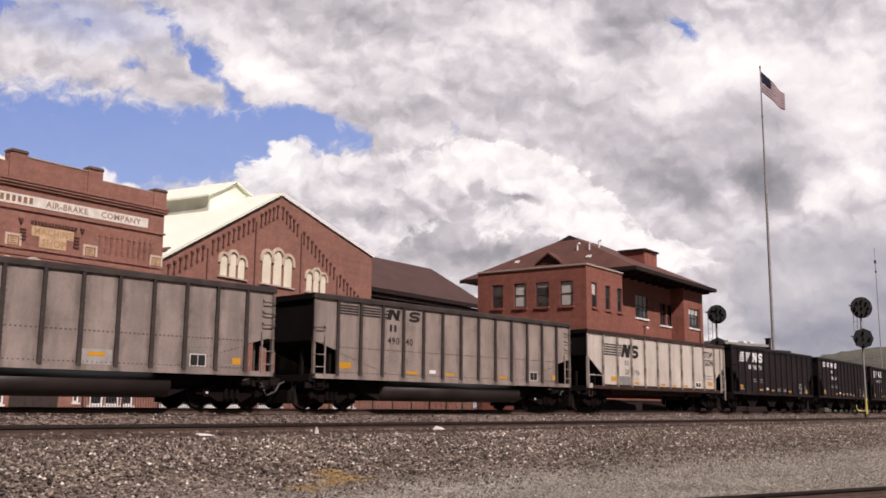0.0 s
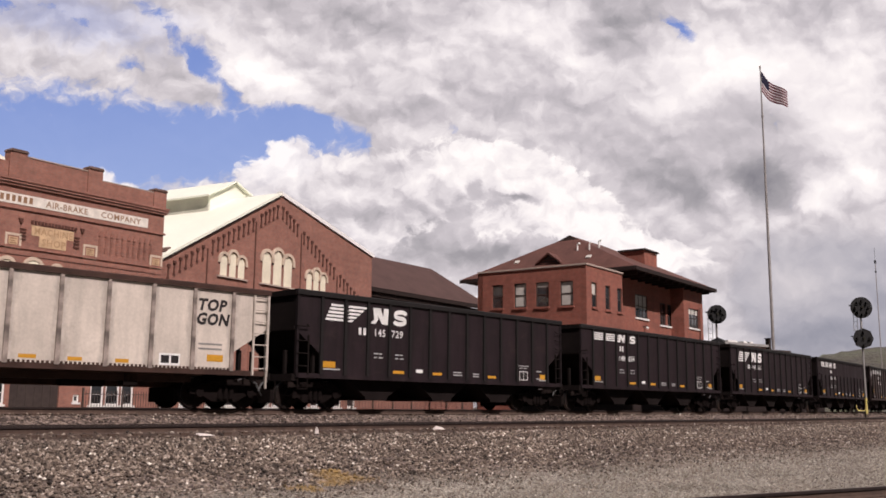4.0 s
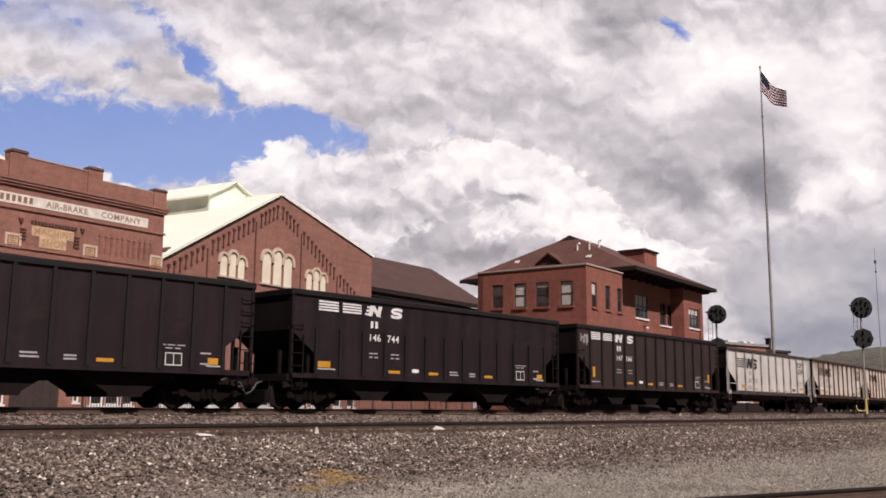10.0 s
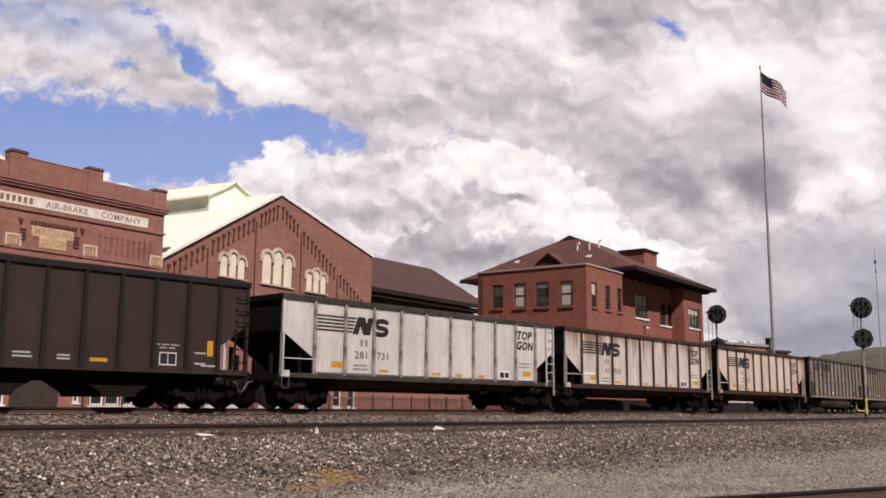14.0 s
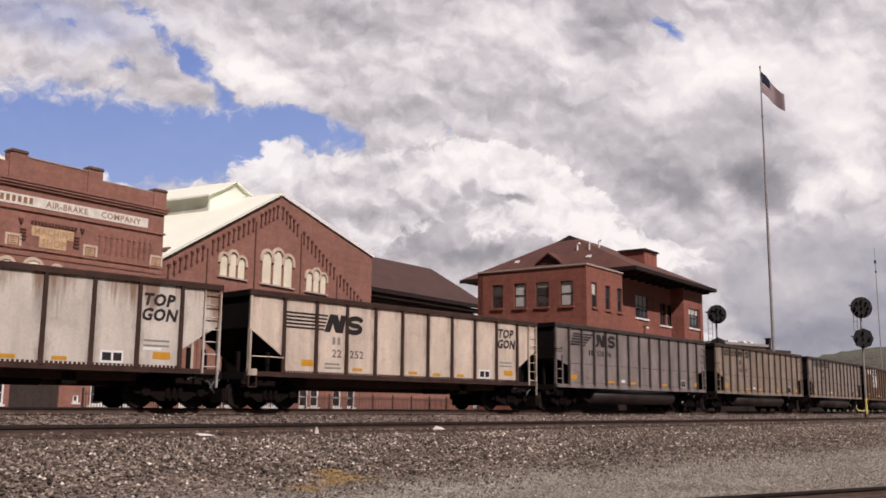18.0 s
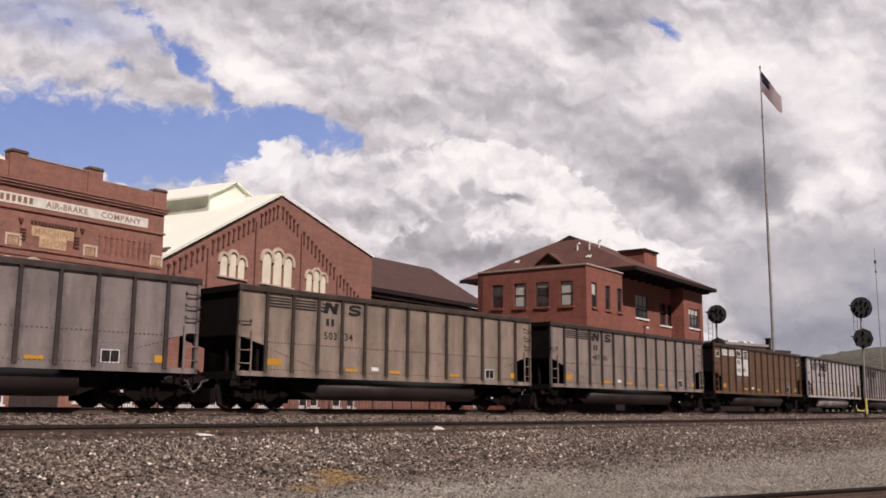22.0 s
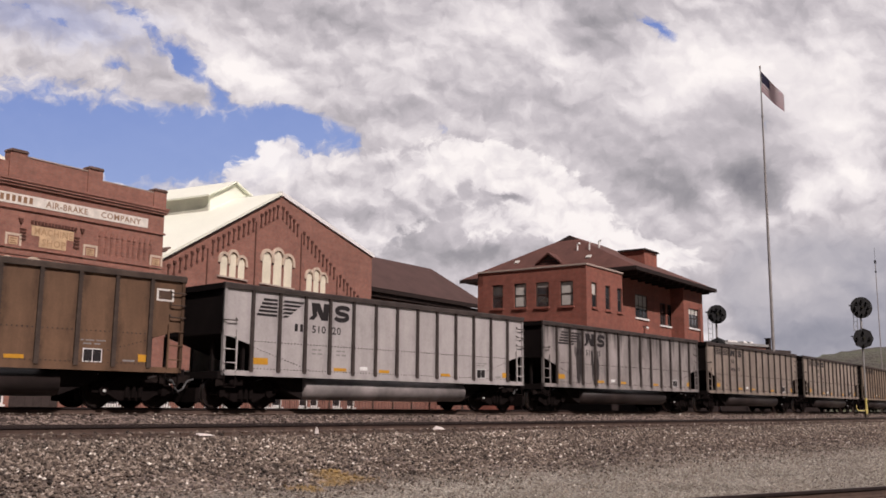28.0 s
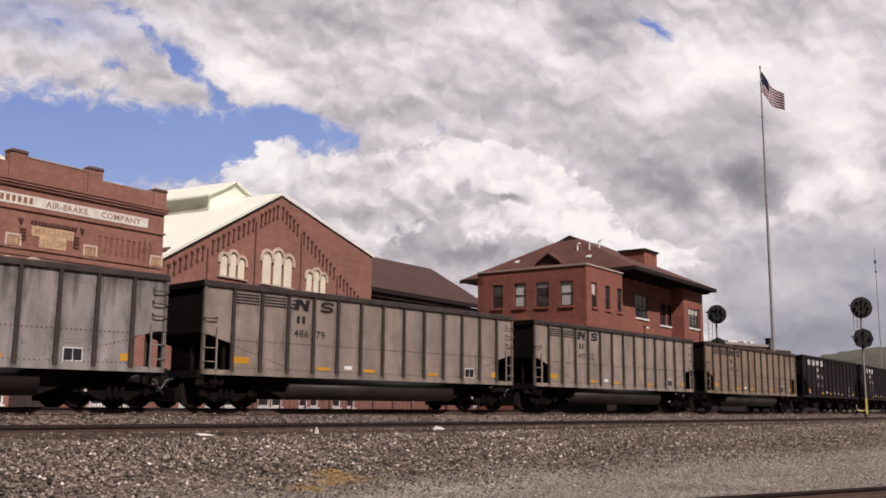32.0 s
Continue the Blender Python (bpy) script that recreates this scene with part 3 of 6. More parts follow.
RAIL_PROFILE = [(-0.07, -0.175), (0.07, -0.175), (0.07, -0.163), (0.012, -0.135), (0.01, -0.062), (0.04, -0.046), (0.036, -0.006), (0.026, 0.0), (-0.026, 0.0),
                (-0.036, -0.006), (-0.04, -0.046), (-0.01, -0.062), (-0.012, -0.135), (-0.07, -0.163)]


def sweep(path, top):
    """A rail along places (x, y, heading), with its top at that height; the head's faces take the second material."""
    g, n = Geo(), len(RAIL_PROFILE)
    head = []
    for x, y, th in path:
        g.v += [(x - a * math.sin(th), y + a * math.cos(th), top + b) for a, b in RAIL_PROFILE]
    for k in range(len(path) - 1):
        for i in range(n):
            j = (i + 1) % n
            g.f.append((k * n + i, (k + 1) * n + i, (k + 1) * n + j, k * n + j))
            head.append(1 if i == 7 else 2 if i in (4, 5, 6, 8, 9, 10) else 0)
    me = g.mesh("rail", [RAIL_SIDE, RAIL_HEAD, RAIL_GREASE_SHADE])
    me.polygons.foreach_set("material_index", head)
    return me


def tie_mesh():
    return Geo().box(-1.3, 1.3, -0.115, 0.115, -0.17, 0).mesh("tie", TIE_WOOD)


def track(name, label, place, top, spans, near, tie):
    tr = thing(name, Matrix.Identity(4), label, "railway track", "railway tracks", "structure")
    for o in (-0.755, 0.755):
        part("rail", sweep([place(s, o) for s in spans], top), None, tr)
    rest = Geo()
    s = spans[0] + 1
    while s < spans[-1]:
        x, y, th = place(s, 0)
        if near[0] < s < near[1]:
            part("tie", tie, None, tr, at=Matrix.Translation((x, y, top - 0.172)) @ Matrix.Rotation(th + math.pi / 2 + random.uniform(-0.02, 0.02), 4, "Z"))
        elif -60 < s < 150:
            c, sn = math.cos(th), math.sin(th)
            q = [(x + c * a - sn * b, y + sn * a + c * b) for a, b in ((-0.11, -1.3), (0.11, -1.3), (0.11, 1.3), (-0.11, 1.3))]
            rest.add([(*p, top - 0.34) for p in q] + [(*p, top - 0.172) for p in q], [(4, 5, 6, 7), (0, 1, 5, 4), (1, 2, 6, 5), (2, 3, 7, 6), (3, 0, 4, 7)])
        s += 0.6
    if rest.v:
        tagged(part("far_ties", rest, TIE_WOOD, tr), kind="stuff")
    return tr


def dirt_shoulder(tr, place, prof):
    """Packed dirt lapping over the tie ends, with a crumbled lower edge."""
    g = Geo()
    n = len(prof)
    ss = [2 + 0.3 * i for i in range(330)]
    for s in ss:
        for k, (o, z) in enumerate(prof):
            wob = noise.noise((s * 0.9, k * 2.0, 1.0)) * 0.05 + noise.noise((s * 3.1, k * 2.0, 7.0)) * 0.03
            x, y, _ = place(s, o + (wob if k else 0))
            g.v.append((x, y, z + (0.5 * wob if 0 < k < n - 1 else 0)))
    for i in range(len(ss) - 1):
        for k in range(n - 1):
            q = i * n + k
            g.f.append((q, q + 1, q + n + 1, q + n))
    return part("dirt_shoulder", g, DIRT, tr, "packed brown dirt along the ties")


def tracks():
    tie = tie_mesh()
    spans = [-280, -150, -60] + [S_START + 3 * i for i in range(46)] + [160, 250, 400]
    track("railway_track", "train's track with rusty rails on dark wooden ties", lambda s, o: track_at(s, MID + o), 0.0, spans, (6, 60), tie)
    near = track("railway_track", "empty track with rusty rails on ballast", lambda s, o: track_at(s, -2.605 + o), -0.4, spans, (5, 92), tie)
    dirt_shoulder(near, track_at, [(-3.42, -0.565), (-3.8, -0.578), (-3.93, -0.64), (-4.02, -0.72), (-4.25, -0.79)])
    a = math.atan2(6.69 - 7.83, 18.006 - 12.936)

    def siding(s, o):
        x, y = 12.936 + s * math.cos(a), 7.83 + s * math.sin(a)
        k = o - 0.755
        return x - k * math.sin(a), y + k * math.cos(a), a
    track("railway_track", "siding with dark rusty rails in fine gravel", siding, -1.22, [-30, -10, 0, 10, 30, 80], (-6, 26), tie)


# ---- walls and windows ----
def wall_cells(u0, u1, z0, z1, y0, y1, holes):
    """A straight wall with rectangular openings (u0, u1, z0, z1) right through it, one closed skin."""
    us = sorted({u0, u1, *[h[0] for h in holes], *[h[1] for h in holes]})
    zs = sorted({z0, z1, *[h[2] for h in holes], *[h[3] for h in holes]})
    nu, nz = len(us), len(zs)
    full = {(i, j) for i in range(nu - 1) for j in range(nz - 1)
            if not any(h[0] < (us[i] + us[i + 1]) / 2 < h[1] and h[2] < (zs[j] + zs[j + 1]) / 2 < h[3] for h in holes)}
    g = Geo()
    g.v = [(u, y, z) for y in (y0, y1) for z in zs for u in us]
    at = lambda i, j, k: k * nu * nz + j * nu + i
    for i, j in full:
        g.f.append((at(i, j, 0), at(i + 1, j, 0), at(i + 1, j + 1, 0), at(i, j + 1, 0)))
        g.f.append((at(i, j + 1, 1), at(i + 1, j + 1, 1), at(i + 1, j, 1), at(i, j, 1)))
        for di, dj, a, b in ((-1, 0, (i, j + 1), (i, j)), (1, 0, (i + 1, j), (i + 1, j + 1)), (0, -1, (i, j), (i + 1, j)), (0, 1, (i + 1, j + 1), (i, j + 1))):
            if (i + di, j + dj) not in full:
                g.f.append((at(*b, 0), at(*a, 0), at(*a, 1), at(*b, 1)))
    return g


def sash(parent, m, w, h, frame_mat, blind=0.0, cols=1, rows=2, label="", sill=None, depth=0.12):
    """A window in its opening: m puts its lower left corner, x along the wall, y into it."""
    win = part("window", Geo().box(0, w, depth, depth + 0.02, 0, h), GLASS, parent, label, m)
    t = 0.13 if frame_mat is WHITE_PAINT else 0.07
    part("frame", Geo().box(0, t, depth - 0.05, depth + 0.04, 0, h).box(w - t, w, depth - 0.05, depth + 0.04, 0, h)
         .box(t, w - t, depth - 0.05, depth + 0.04, 0, t).box(t, w - t, depth - 0.05, depth + 0.04, h - t, h), frame_mat, win)
    bars = Geo()
    for i in range(1, cols):
        bars.box(w * i / cols - 0.03, w * i / cols + 0.03, depth - 0.04, depth + 0.03, t, h - t)
    for j in range(1, rows):
        bars.box(t, w - t, depth - 0.045, depth + 0.03, h * j / rows - 0.03, h * j / rows + 0.03)
    if bars.v:
        part("sash_bars", bars, frame_mat, win)
    if blind:
        part("blind", Geo().box(t, w - t, depth - 0.012, depth - 0.004, h * (1 - blind), h - t), BLIND, win, "pale roller blind")
    if sill:
        part("sill", Geo().box(-0.08, w + 0.08, -0.09, depth, -0.13, 0), sill, win, "pale painted sill" if sill is WHITE_PAINT else "brick sill")
    return win


def arch_ring(cx, spring, r0, r1, base, y0, y1, n=12):
    """A surround: two legs and a round arch in one."""
    arc = [math.pi * i / n for i in range(n + 1)]
    return Geo().prism([(cx + r1, base)] + [(cx + r1 * math.cos(t), spring + r1 * math.sin(t)) for t in arc] + [(cx - r1, base), (cx - r0, base)]
                       + [(cx + r0 * math.cos(t), spring + r0 * math.sin(t)) for t in reversed(arc)] + [(cx + r0, base)], y0, y1)


def arch_panel(cx, spring, r, base, y0, y1, n=12):
    return Geo().prism([(cx - r, base), (cx + r, base)] + [(cx + r * math.cos(math.pi * i / n), spring + r * math.sin(math.pi * i / n)) for i in range(n + 1)], y0, y1)


GROUND_B = -0.9


def machine_shop():
    """The tall brick front with the painted frieze."""
    b = thing("machine_shop", pose(31.18, 57.75, 0.014, 0, 0, 9.0) @ Matrix.Scale(0.842, 4), "tall red brick machine shop with painted white frieze", "building")
    u0 = -34.0
    foot = -1.1
    holes = [(-5.61, -4.5, 0.02, 2.4), (-4.35, -3.15, 0.02, 2.4), (-3.0, -1.93, 0.02, 2.4), (-13.4, -12.15, 0.02, 2.4), (-7.0, -6.5, 0.2, 0.75), (-11.8, -8.1, -0.9, 2.2)]
    part("wall", wall_cells(u0, 0, foot, 16.6, 0, 0.5, holes), BRICK_SHOP, b)
    part("side_wall", Geo().box(-0.5, 0, 0.5, 40, foot, 15.4), BRICK_SHOP, b)
    part("side_wall", Geo().box(u0, u0 + 0.5, 0.5, 40, foot, 15.4), BRICK_SHOP, b)
    part("back_wall", Geo().box(u0, 0, 40, 40.5, foot, 15.4), BRICK_SHOP, b)
    part("roof", Geo().prism([(u0 + 0.3, 15.2), (-0.3, 15.2), (-13.2, 16.95), (-16.6, 18.0), (-18.0, 18.0)], 0.55, 40), ROOF_CREAM, b, "pale painted low gable roof")
    for x0, x1 in ((-1.15, 0.03), (-7.05, -5.84), (-13.17, -11.9), (-19.2, -18.0), (-25.2, -24.0)):
        top = 16.95 if x0 > -2 else 17.5
        p = part("parapet_pier", Geo().box(x0, x1, -0.12, 0.62, 15.36, top - 0.16), BRICK_SHOP, b)
        part("cap", Geo().prism([(x0 - 0.06, top - 0.16), (x1 + 0.06, top - 0.16), (x1 - 0.05, top + 0.02), (x0 + 0.05, top + 0.02)], -0.2, 0.7), SIGN_INK, p, "dark weathered pier cap")
    # the parapet steps up behind the piers
    part("parapet", Geo().prism([(-13.2, 16.55), (-5.9, 16.55), (-5.9, 17.0), (-7.05, 17.1), (-13.2, 17.12)], 0.02, 0.48), BRICK_SHOP, b)
    part("parapet_coping", Geo().prism([(-1.15, 16.6), (-5.84, 16.6), (-5.84, 16.68), (-1.15, 16.68)], -0.03, 0.53), COPING, b)
    part("parapet_coping", Geo().prism([(-11.9, 17.13), (-7.05, 17.11), (-7.05, 17.19), (-11.9, 17.21)], -0.03, 0.53), COPING, b)
    for z, h, d in ((15.32, 0.16, 0.34), (15.14, 0.18, 0.26), (14.96, 0.14, 0.16), (13.36, 0.14, 0.12), (10.66, 0.16, 0.1), (10.2, 0.1, 0.06)):
        part("string_course", Geo().box(u0, 0.05 + d * 0.6, -d, 0, z, z + h), BRICK_SHOP, b)
    # painted frieze: the maker's name stands as plain blocks
    fr = part("frieze", Geo().box(-27.0, -1.52, -0.035, 0, 13.7, 14.44), SIGN_WHITE, b, "flaking white painted name band")
    for a, z in ((-26.6, -20.6), (-19.6, -11.05)):
        n = max(2, round((z - a) / 0.42))
        for i in range(n):
            x = a + (z - a) * i / n
            part("letter_bar", Geo().box(x, x + 0.26, -0.043, -0.033, 13.86, 14.3), SIGN_BROWN, fr)
    for words, x, w in (("AIR-BRAKE", -10.2, 3.35), ("COMPANY", -5.75, 3.55)):
        me = text_mesh(words, SIGN_BROWN)
        wide = max(v.co.x for v in me.vertices)
        part("lettering", me, None, fr, at=Matrix.Translation((x, -0.04, 13.86)) @ Matrix.Diagonal((w / wide, 1, 0.45, 1)))
    for c in (-12.42, -6.43, -0.58, -18.6):
        sq = part("square_panel", Geo().box(c - 0.52, c + 0.5, -0.03, 0, 10.7, 11.58), BRICK_SHOP, b, "cream stone square rim with patterned brick inside")
        part("rim", Geo().box(c - 0.6, c + 0.58, -0.07, 0, 11.5, 11.66), STONE, sq)
        part("rim", Geo().box(c - 0.6, c + 0.58, -0.07, 0, 10.62, 10.78), STONE, sq)
        part("rim", Geo().box(c - 0.6, c - 0.44, -0.07, 0, 10.78, 11.5), STONE, sq)
        part("rim", Geo().box(c + 0.42, c + 0.58, -0.07, 0, 10.78, 11.5), STONE, sq)
        part("inset", Geo().box(c - 0.34, c + 0.32, -0.05, -0.03, 10.88, 11.4), SIGN_TAN, sq)
        for k in range(3):
            part("inset_bar", Geo().box(c - 0.26, c + 0.24 - 0.1 * (k % 2), -0.06, -0.05, 10.95 + 0.15 * k, 11.02 + 0.15 * k), SIGN_BROWN, sq)
    sg = part("painted_sign", Geo().prism([(-11.1, 11.7), (-10.5, 11.7), (-10.5, 10.95), (-8.4, 10.95), (-8.4, 11.75), (-7.85, 11.75), (-7.85, 12.42), (-11.15, 12.42)], -0.03, 0), SIGN_TAN, b, "faded tan painted sign board")
    part("lettering", text_mesh("MACHINE", SIGN_FADED), None, sg, at=Matrix.Translation((-10.95, -0.036, 11.82)) @ Matrix.Diagonal((0.47, 1, 0.5, 1)))
    part("lettering", text_mesh("SHOP", SIGN_FADED), None, sg, at=Matrix.Translation((-10.3, -0.036, 11.08)) @ Matrix.Diagonal((0.5, 1, 0.5, 1)))
    for i in range(14):
        part("corbel", Geo().box(-11.2 + i * 0.26, -11.05 + i * 0.26, -0.12, 0, 12.52, 12.75), CORBEL, b)
    for x in (-12.0, -7.2, -15.2):
        part("corbel", Geo().prism([(x - 0.18, 12.75), (x + 0.18, 12.75), (x, 12.35)], -0.14, 0), CORBEL, b)
    for x in (-11.75, -7.6, -14.6):
        for j in range(4):
            part("brick_rib", Geo().box(x - 0.22, x + 0.22, -0.07, 0, 11.25 + j * 0.24, 11.36 + j * 0.24), CORBEL, b)
    # diaper brickwork: pairs of small recesses under a hood
    for i in range(10):
        x = -5.75 + i * 0.5
        part("brick_hood", Geo().prism([(x - 0.08, 12.45), (x + 0.18, 12.45), (x + 0.05, 12.8)], -0.09, 0), BRICK_SHOP, b)
        g = Geo()
        for j in range(6):
            g.box(x - 0.06, x + 0.2, -0.05, 0, 11.2 + j * 0.2, 11.28 + j * 0.2)
        part("brick_ribs", g, BRICK_SHOP, b)
    for c, r in ((-10.8, 0.85), (-12.75, 0.7), (-9.0, 0.6)):
        part("arch_hood", arch_ring(c, 9.35, r - 0.25, r, 9.2, -0.09, 0), STONE, b, "cream stone arch hood")
        part("arch_infill", arch_panel(c, 9.35, r - 0.25, 6.5, -0.03, 0), CREAM, b)
    for h in holes[:-1]:
        sash(b, Matrix.Translation((h[0], 0, h[2])), h[1] - h[0], h[3] - h[2], WHITE_PAINT, 0.0, 1, 3 if h[3] > 1 else 1, sill=WHITE_PAINT)
    door = part("door", Geo().box(-11.8, -8.1, 0.14, 0.2, -0.9, 2.2), FRAME_DARK, b, "wide dark sliding door")
    for k in range(6):
        part("door_plank", Geo().box(-11.78 + 0.615 * k, -11.2 + 0.615 * k, 0.11, 0.14, -0.88, 2.18), FRAME_DARK, door)
    part("white_lintel", Geo().box(-5.8, -1.75, -0.06, 0, -0.14, 0.0), WHITE_PAINT, b)
    return b


def gable_shop():
    """The brick gable with blind arched windows and its cream roofs."""
    b = thing("gable_shop", pose(44.69, 63.70, 0, 0, 0, 16.5), "red brick gabled shop with cream arched windows", "building")
    L, RR, T = -12.85, 13.95, 0.45
    holes = [(-12.3, -11.3, 0.0, 2.5), (-10.4, -9.06, 0.0, 2.5), (-7.78, -6.5, 0.0, 2.5), (-6.0, -4.1, 0.0, 2.5), (-1.83, -0.4, 0.0, 2.5), (-0.2, 1.13, 0.0, 2.5),
             (3.4, 4.6, 0.0, 2.5), (4.9, 6.1, 0.0, 2.5), (8.2, 9.4, 0.0, 2.5), (10.4, 11.6, 0.0, 2.5)]
    part("wall", wall_cells(L, RR, GROUND_B, 8.2, 0, T, holes), BRICK_SHOP, b)
    part("gable_wall", Geo().prism([(L, 8.2), (RR, 8.2), (RR, 13.9), (0, 17.1), (L, 10.05)], 0, T), BRICK_SHOP, b)
    part("side_wall", Geo().box(RR - T, RR, T, 34, GROUND_B, 13.6), BRICK_SHOP, b)
    part("side_wall", Geo().box(L, L + T, T, 34, GROUND_B, 9.9), BRICK_SHOP, b)
    part("back_wall", Geo().prism([(L, GROUND_B), (RR, GROUND_B), (RR, 13.6), (0, 16.8), (L, 9.8)], 34, 34.4), BRICK_SHOP, b)
    part("roof", Geo().prism([(0, 17.12), (0, 17.34), (L - 0.3, 10.1), (L - 0.3, 9.88)], -0.12, 34.6), ROOF_CREAM, b, "cream painted metal roof slope")
    part("roof", Geo().prism([(0.01, 17.12), (0.01, 17.34), (RR + 0.15, 14.12), (RR + 0.15, 13.95)], 0.4, 34.6), ROOF_CREAM, b, "cream painted metal roof slope")
    part("verge_trim", Geo().prism([(0.0, 17.11), (0.0, 17.46), (RR + 0.2, 14.26), (RR + 0.2, 13.92)], -0.14, 0.38), VERGE_WHITE, b, "white painted verge")
    # Thin dark strip draws the shade line under the left rake.
    part("verge_shadow_board", Geo().prism([(-0.02, 16.95), (-0.02, 17.11), (L, 10.05), (L, 9.9)], -0.1, -0.02), DARK_WOOD, b)
    # torn strips of roofing near the lower corner
    for x, y0, y1 in ((-11.55, 0.5, 2.6), (-12.05, 0.3, 3.1), (-12.5, 0.4, 2.2)):
        z = 17.34 + 0.5506 * x
        part("torn_strip", Geo().prism([(x - 0.14, z - 0.06), (x + 0.1, z + 0.06), (x + 0.02, z + 0.16), (x - 0.14, z + 0.02)], y0, y1), SIGN_INK, b, "dark torn strip of roofing")
    # raised monitor over the ridge
    w0, w1 = 5.0, 32.0
    part("monitor_wall", Geo().prism([(-2.85, 15.6), (1.85, 15.6), (1.85, 17.95), (0, 18.65), (-2.85, 17.1)], w0, w0 + 0.2), ROOF_CREAM, b)
    part("monitor_side", Geo().box(-2.85, -2.7, w0 + 0.2, w1, 15.4, 17.1), CLERESTORY_SHADED, b, "pale monitor side, cream toned down for shade")
    part("monitor_side", Geo().box(1.7, 1.85, w0 + 0.2, w1, 15.6, 17.9), COPING, b)
    part("monitor_roof", Geo().prism([(0, 18.68), (0, 18.84), (-3.3, 17.06), (-3.3, 16.9)], w0 - 0.3, w1 + 0.3), ROOF_CREAM, b)
    part("monitor_roof", Geo().prism([(0.01, 18.68), (0.01, 18.84), (2.3, 17.95), (2.3, 17.8)], w0 - 0.3, w1 + 0.3), ROOF_CREAM, b)
    # stepped corbels under both rakes
    for sgn in (-1, 1):
        for grp, (a, n) in enumerate(((0.35, 5), (3.3, 9), (8.8, 7))):
            for i in range(n):
                x = a + i * (0.5 if grp == 0 else 0.56)
                z = 16.2 - 0.545 * x
                c = sgn * x
                part("corbel", Geo().box(c - 0.12, c + 0.12, -0.12, 0, z, z + 0.22).box(c - 0.045, c + 0.045, -0.07, 0, z - 0.7, z).box(c - 0.1, c + 0.1, -0.07, 0, z - 0.86, z - 0.7), CORBEL, b)
        for x in (2.95, 8.3):
            part("pilaster_edge", Geo().box(sgn * x - 0.05, sgn * x + 0.05, -0.06, 0, 8.2, 16.0 - 0.545 * x), CORBEL, b)
    for cx, sp, r, gap, ring, rise in ((-5.5, 10.86, 0.4, 1.0, 0.24, 0.3), (-0.1, 11.62, 0.56, 1.36, 0.28, 0.3), (5.2, 10.9, 0.4, 1.0, 0.24, 0.3)):
        for k in (-1, 0, 1):
            z = sp + (rise if k == 0 else 0)
            a = part("arched_window", arch_panel(cx + k * gap, z, r * 0.92, 9.66, -0.012, 0), CREAM, b, "cream boarded arched window")
            part("arch_surround", arch_ring(cx + k * gap, z, r + 0.02, r + ring, z - 0.22, -0.13 - 0.01 * (k == 0), 0), STONE, a)
        part("sill", Geo().box(cx - gap - r - 0.3, cx + gap + r + 0.3, -0.14, 0, 9.54, 9.66), COPING, b)
    for h in holes:
        sash(b, Matrix.Translation((h[0], 0, h[2])), h[1] - h[0], h[3] - h[2], WHITE_PAINT, 0.0, 1, 3, sill=WHITE_PAINT)
    for x in (-8.6, -3.0, 2.4, 7.2, 12.6):
        part("pilaster", Geo().box(x - 0.35, x + 0.35, -0.1, 0, GROUND_B, 8.2), BRICK_SHOP, b)
    return b


def brown_roof_hall():
    b = thing("freight_hall", pose(61.0, 71.0, -0.01, 0, 0, 10.0) @ Matrix.Scale(1.093, 4), "low brick hall under a brown hipped roof", "building")
    e, rz = 10.75, 14.95
    u0, u1 = -1.5, 20.0
    part("wall", Geo().box(u0 + 1, u1 - 1.5, 1.2, 1.6, GROUND_B, 10.0), BRICK_SHOP, b)
    part("side_wall", Geo().box(u1 - 1.9, u1 - 1.5, 1.6, 11, GROUND_B, 10.0), BRICK_SHOP, b)
    g = Geo().add([(u0, 0, e), (u1, 0, e), (u1, 12, e), (u0, 12, e), (u0, 6, rz), (17.4, 6, rz)], [(0, 1, 5, 4), (1, 2, 5), (2, 3, 4, 5), (3, 0, 4), (3, 2, 1, 0)])
    part("roof", g, ROOF_BROWN, b, "dark brown hipped roof")
    part("fascia", Geo().box(u0, u1, -0.05, 0.2, 10.35, 10.72), DARK_WOOD, b)
    part("soffit", Geo().box(u0, u1, 0.2, 1.2, 9.95, 10.3), DARK_WOOD, b)
    # Dark band added to draw the eave's shade on the wall.
    part("clerestory", Geo().box(u0 + 1, u1 - 1.5, 1.1, 1.2, 8.8, 9.9), FRAME_DARK, b, "dark band drawn for the shade under the eave")
    return b


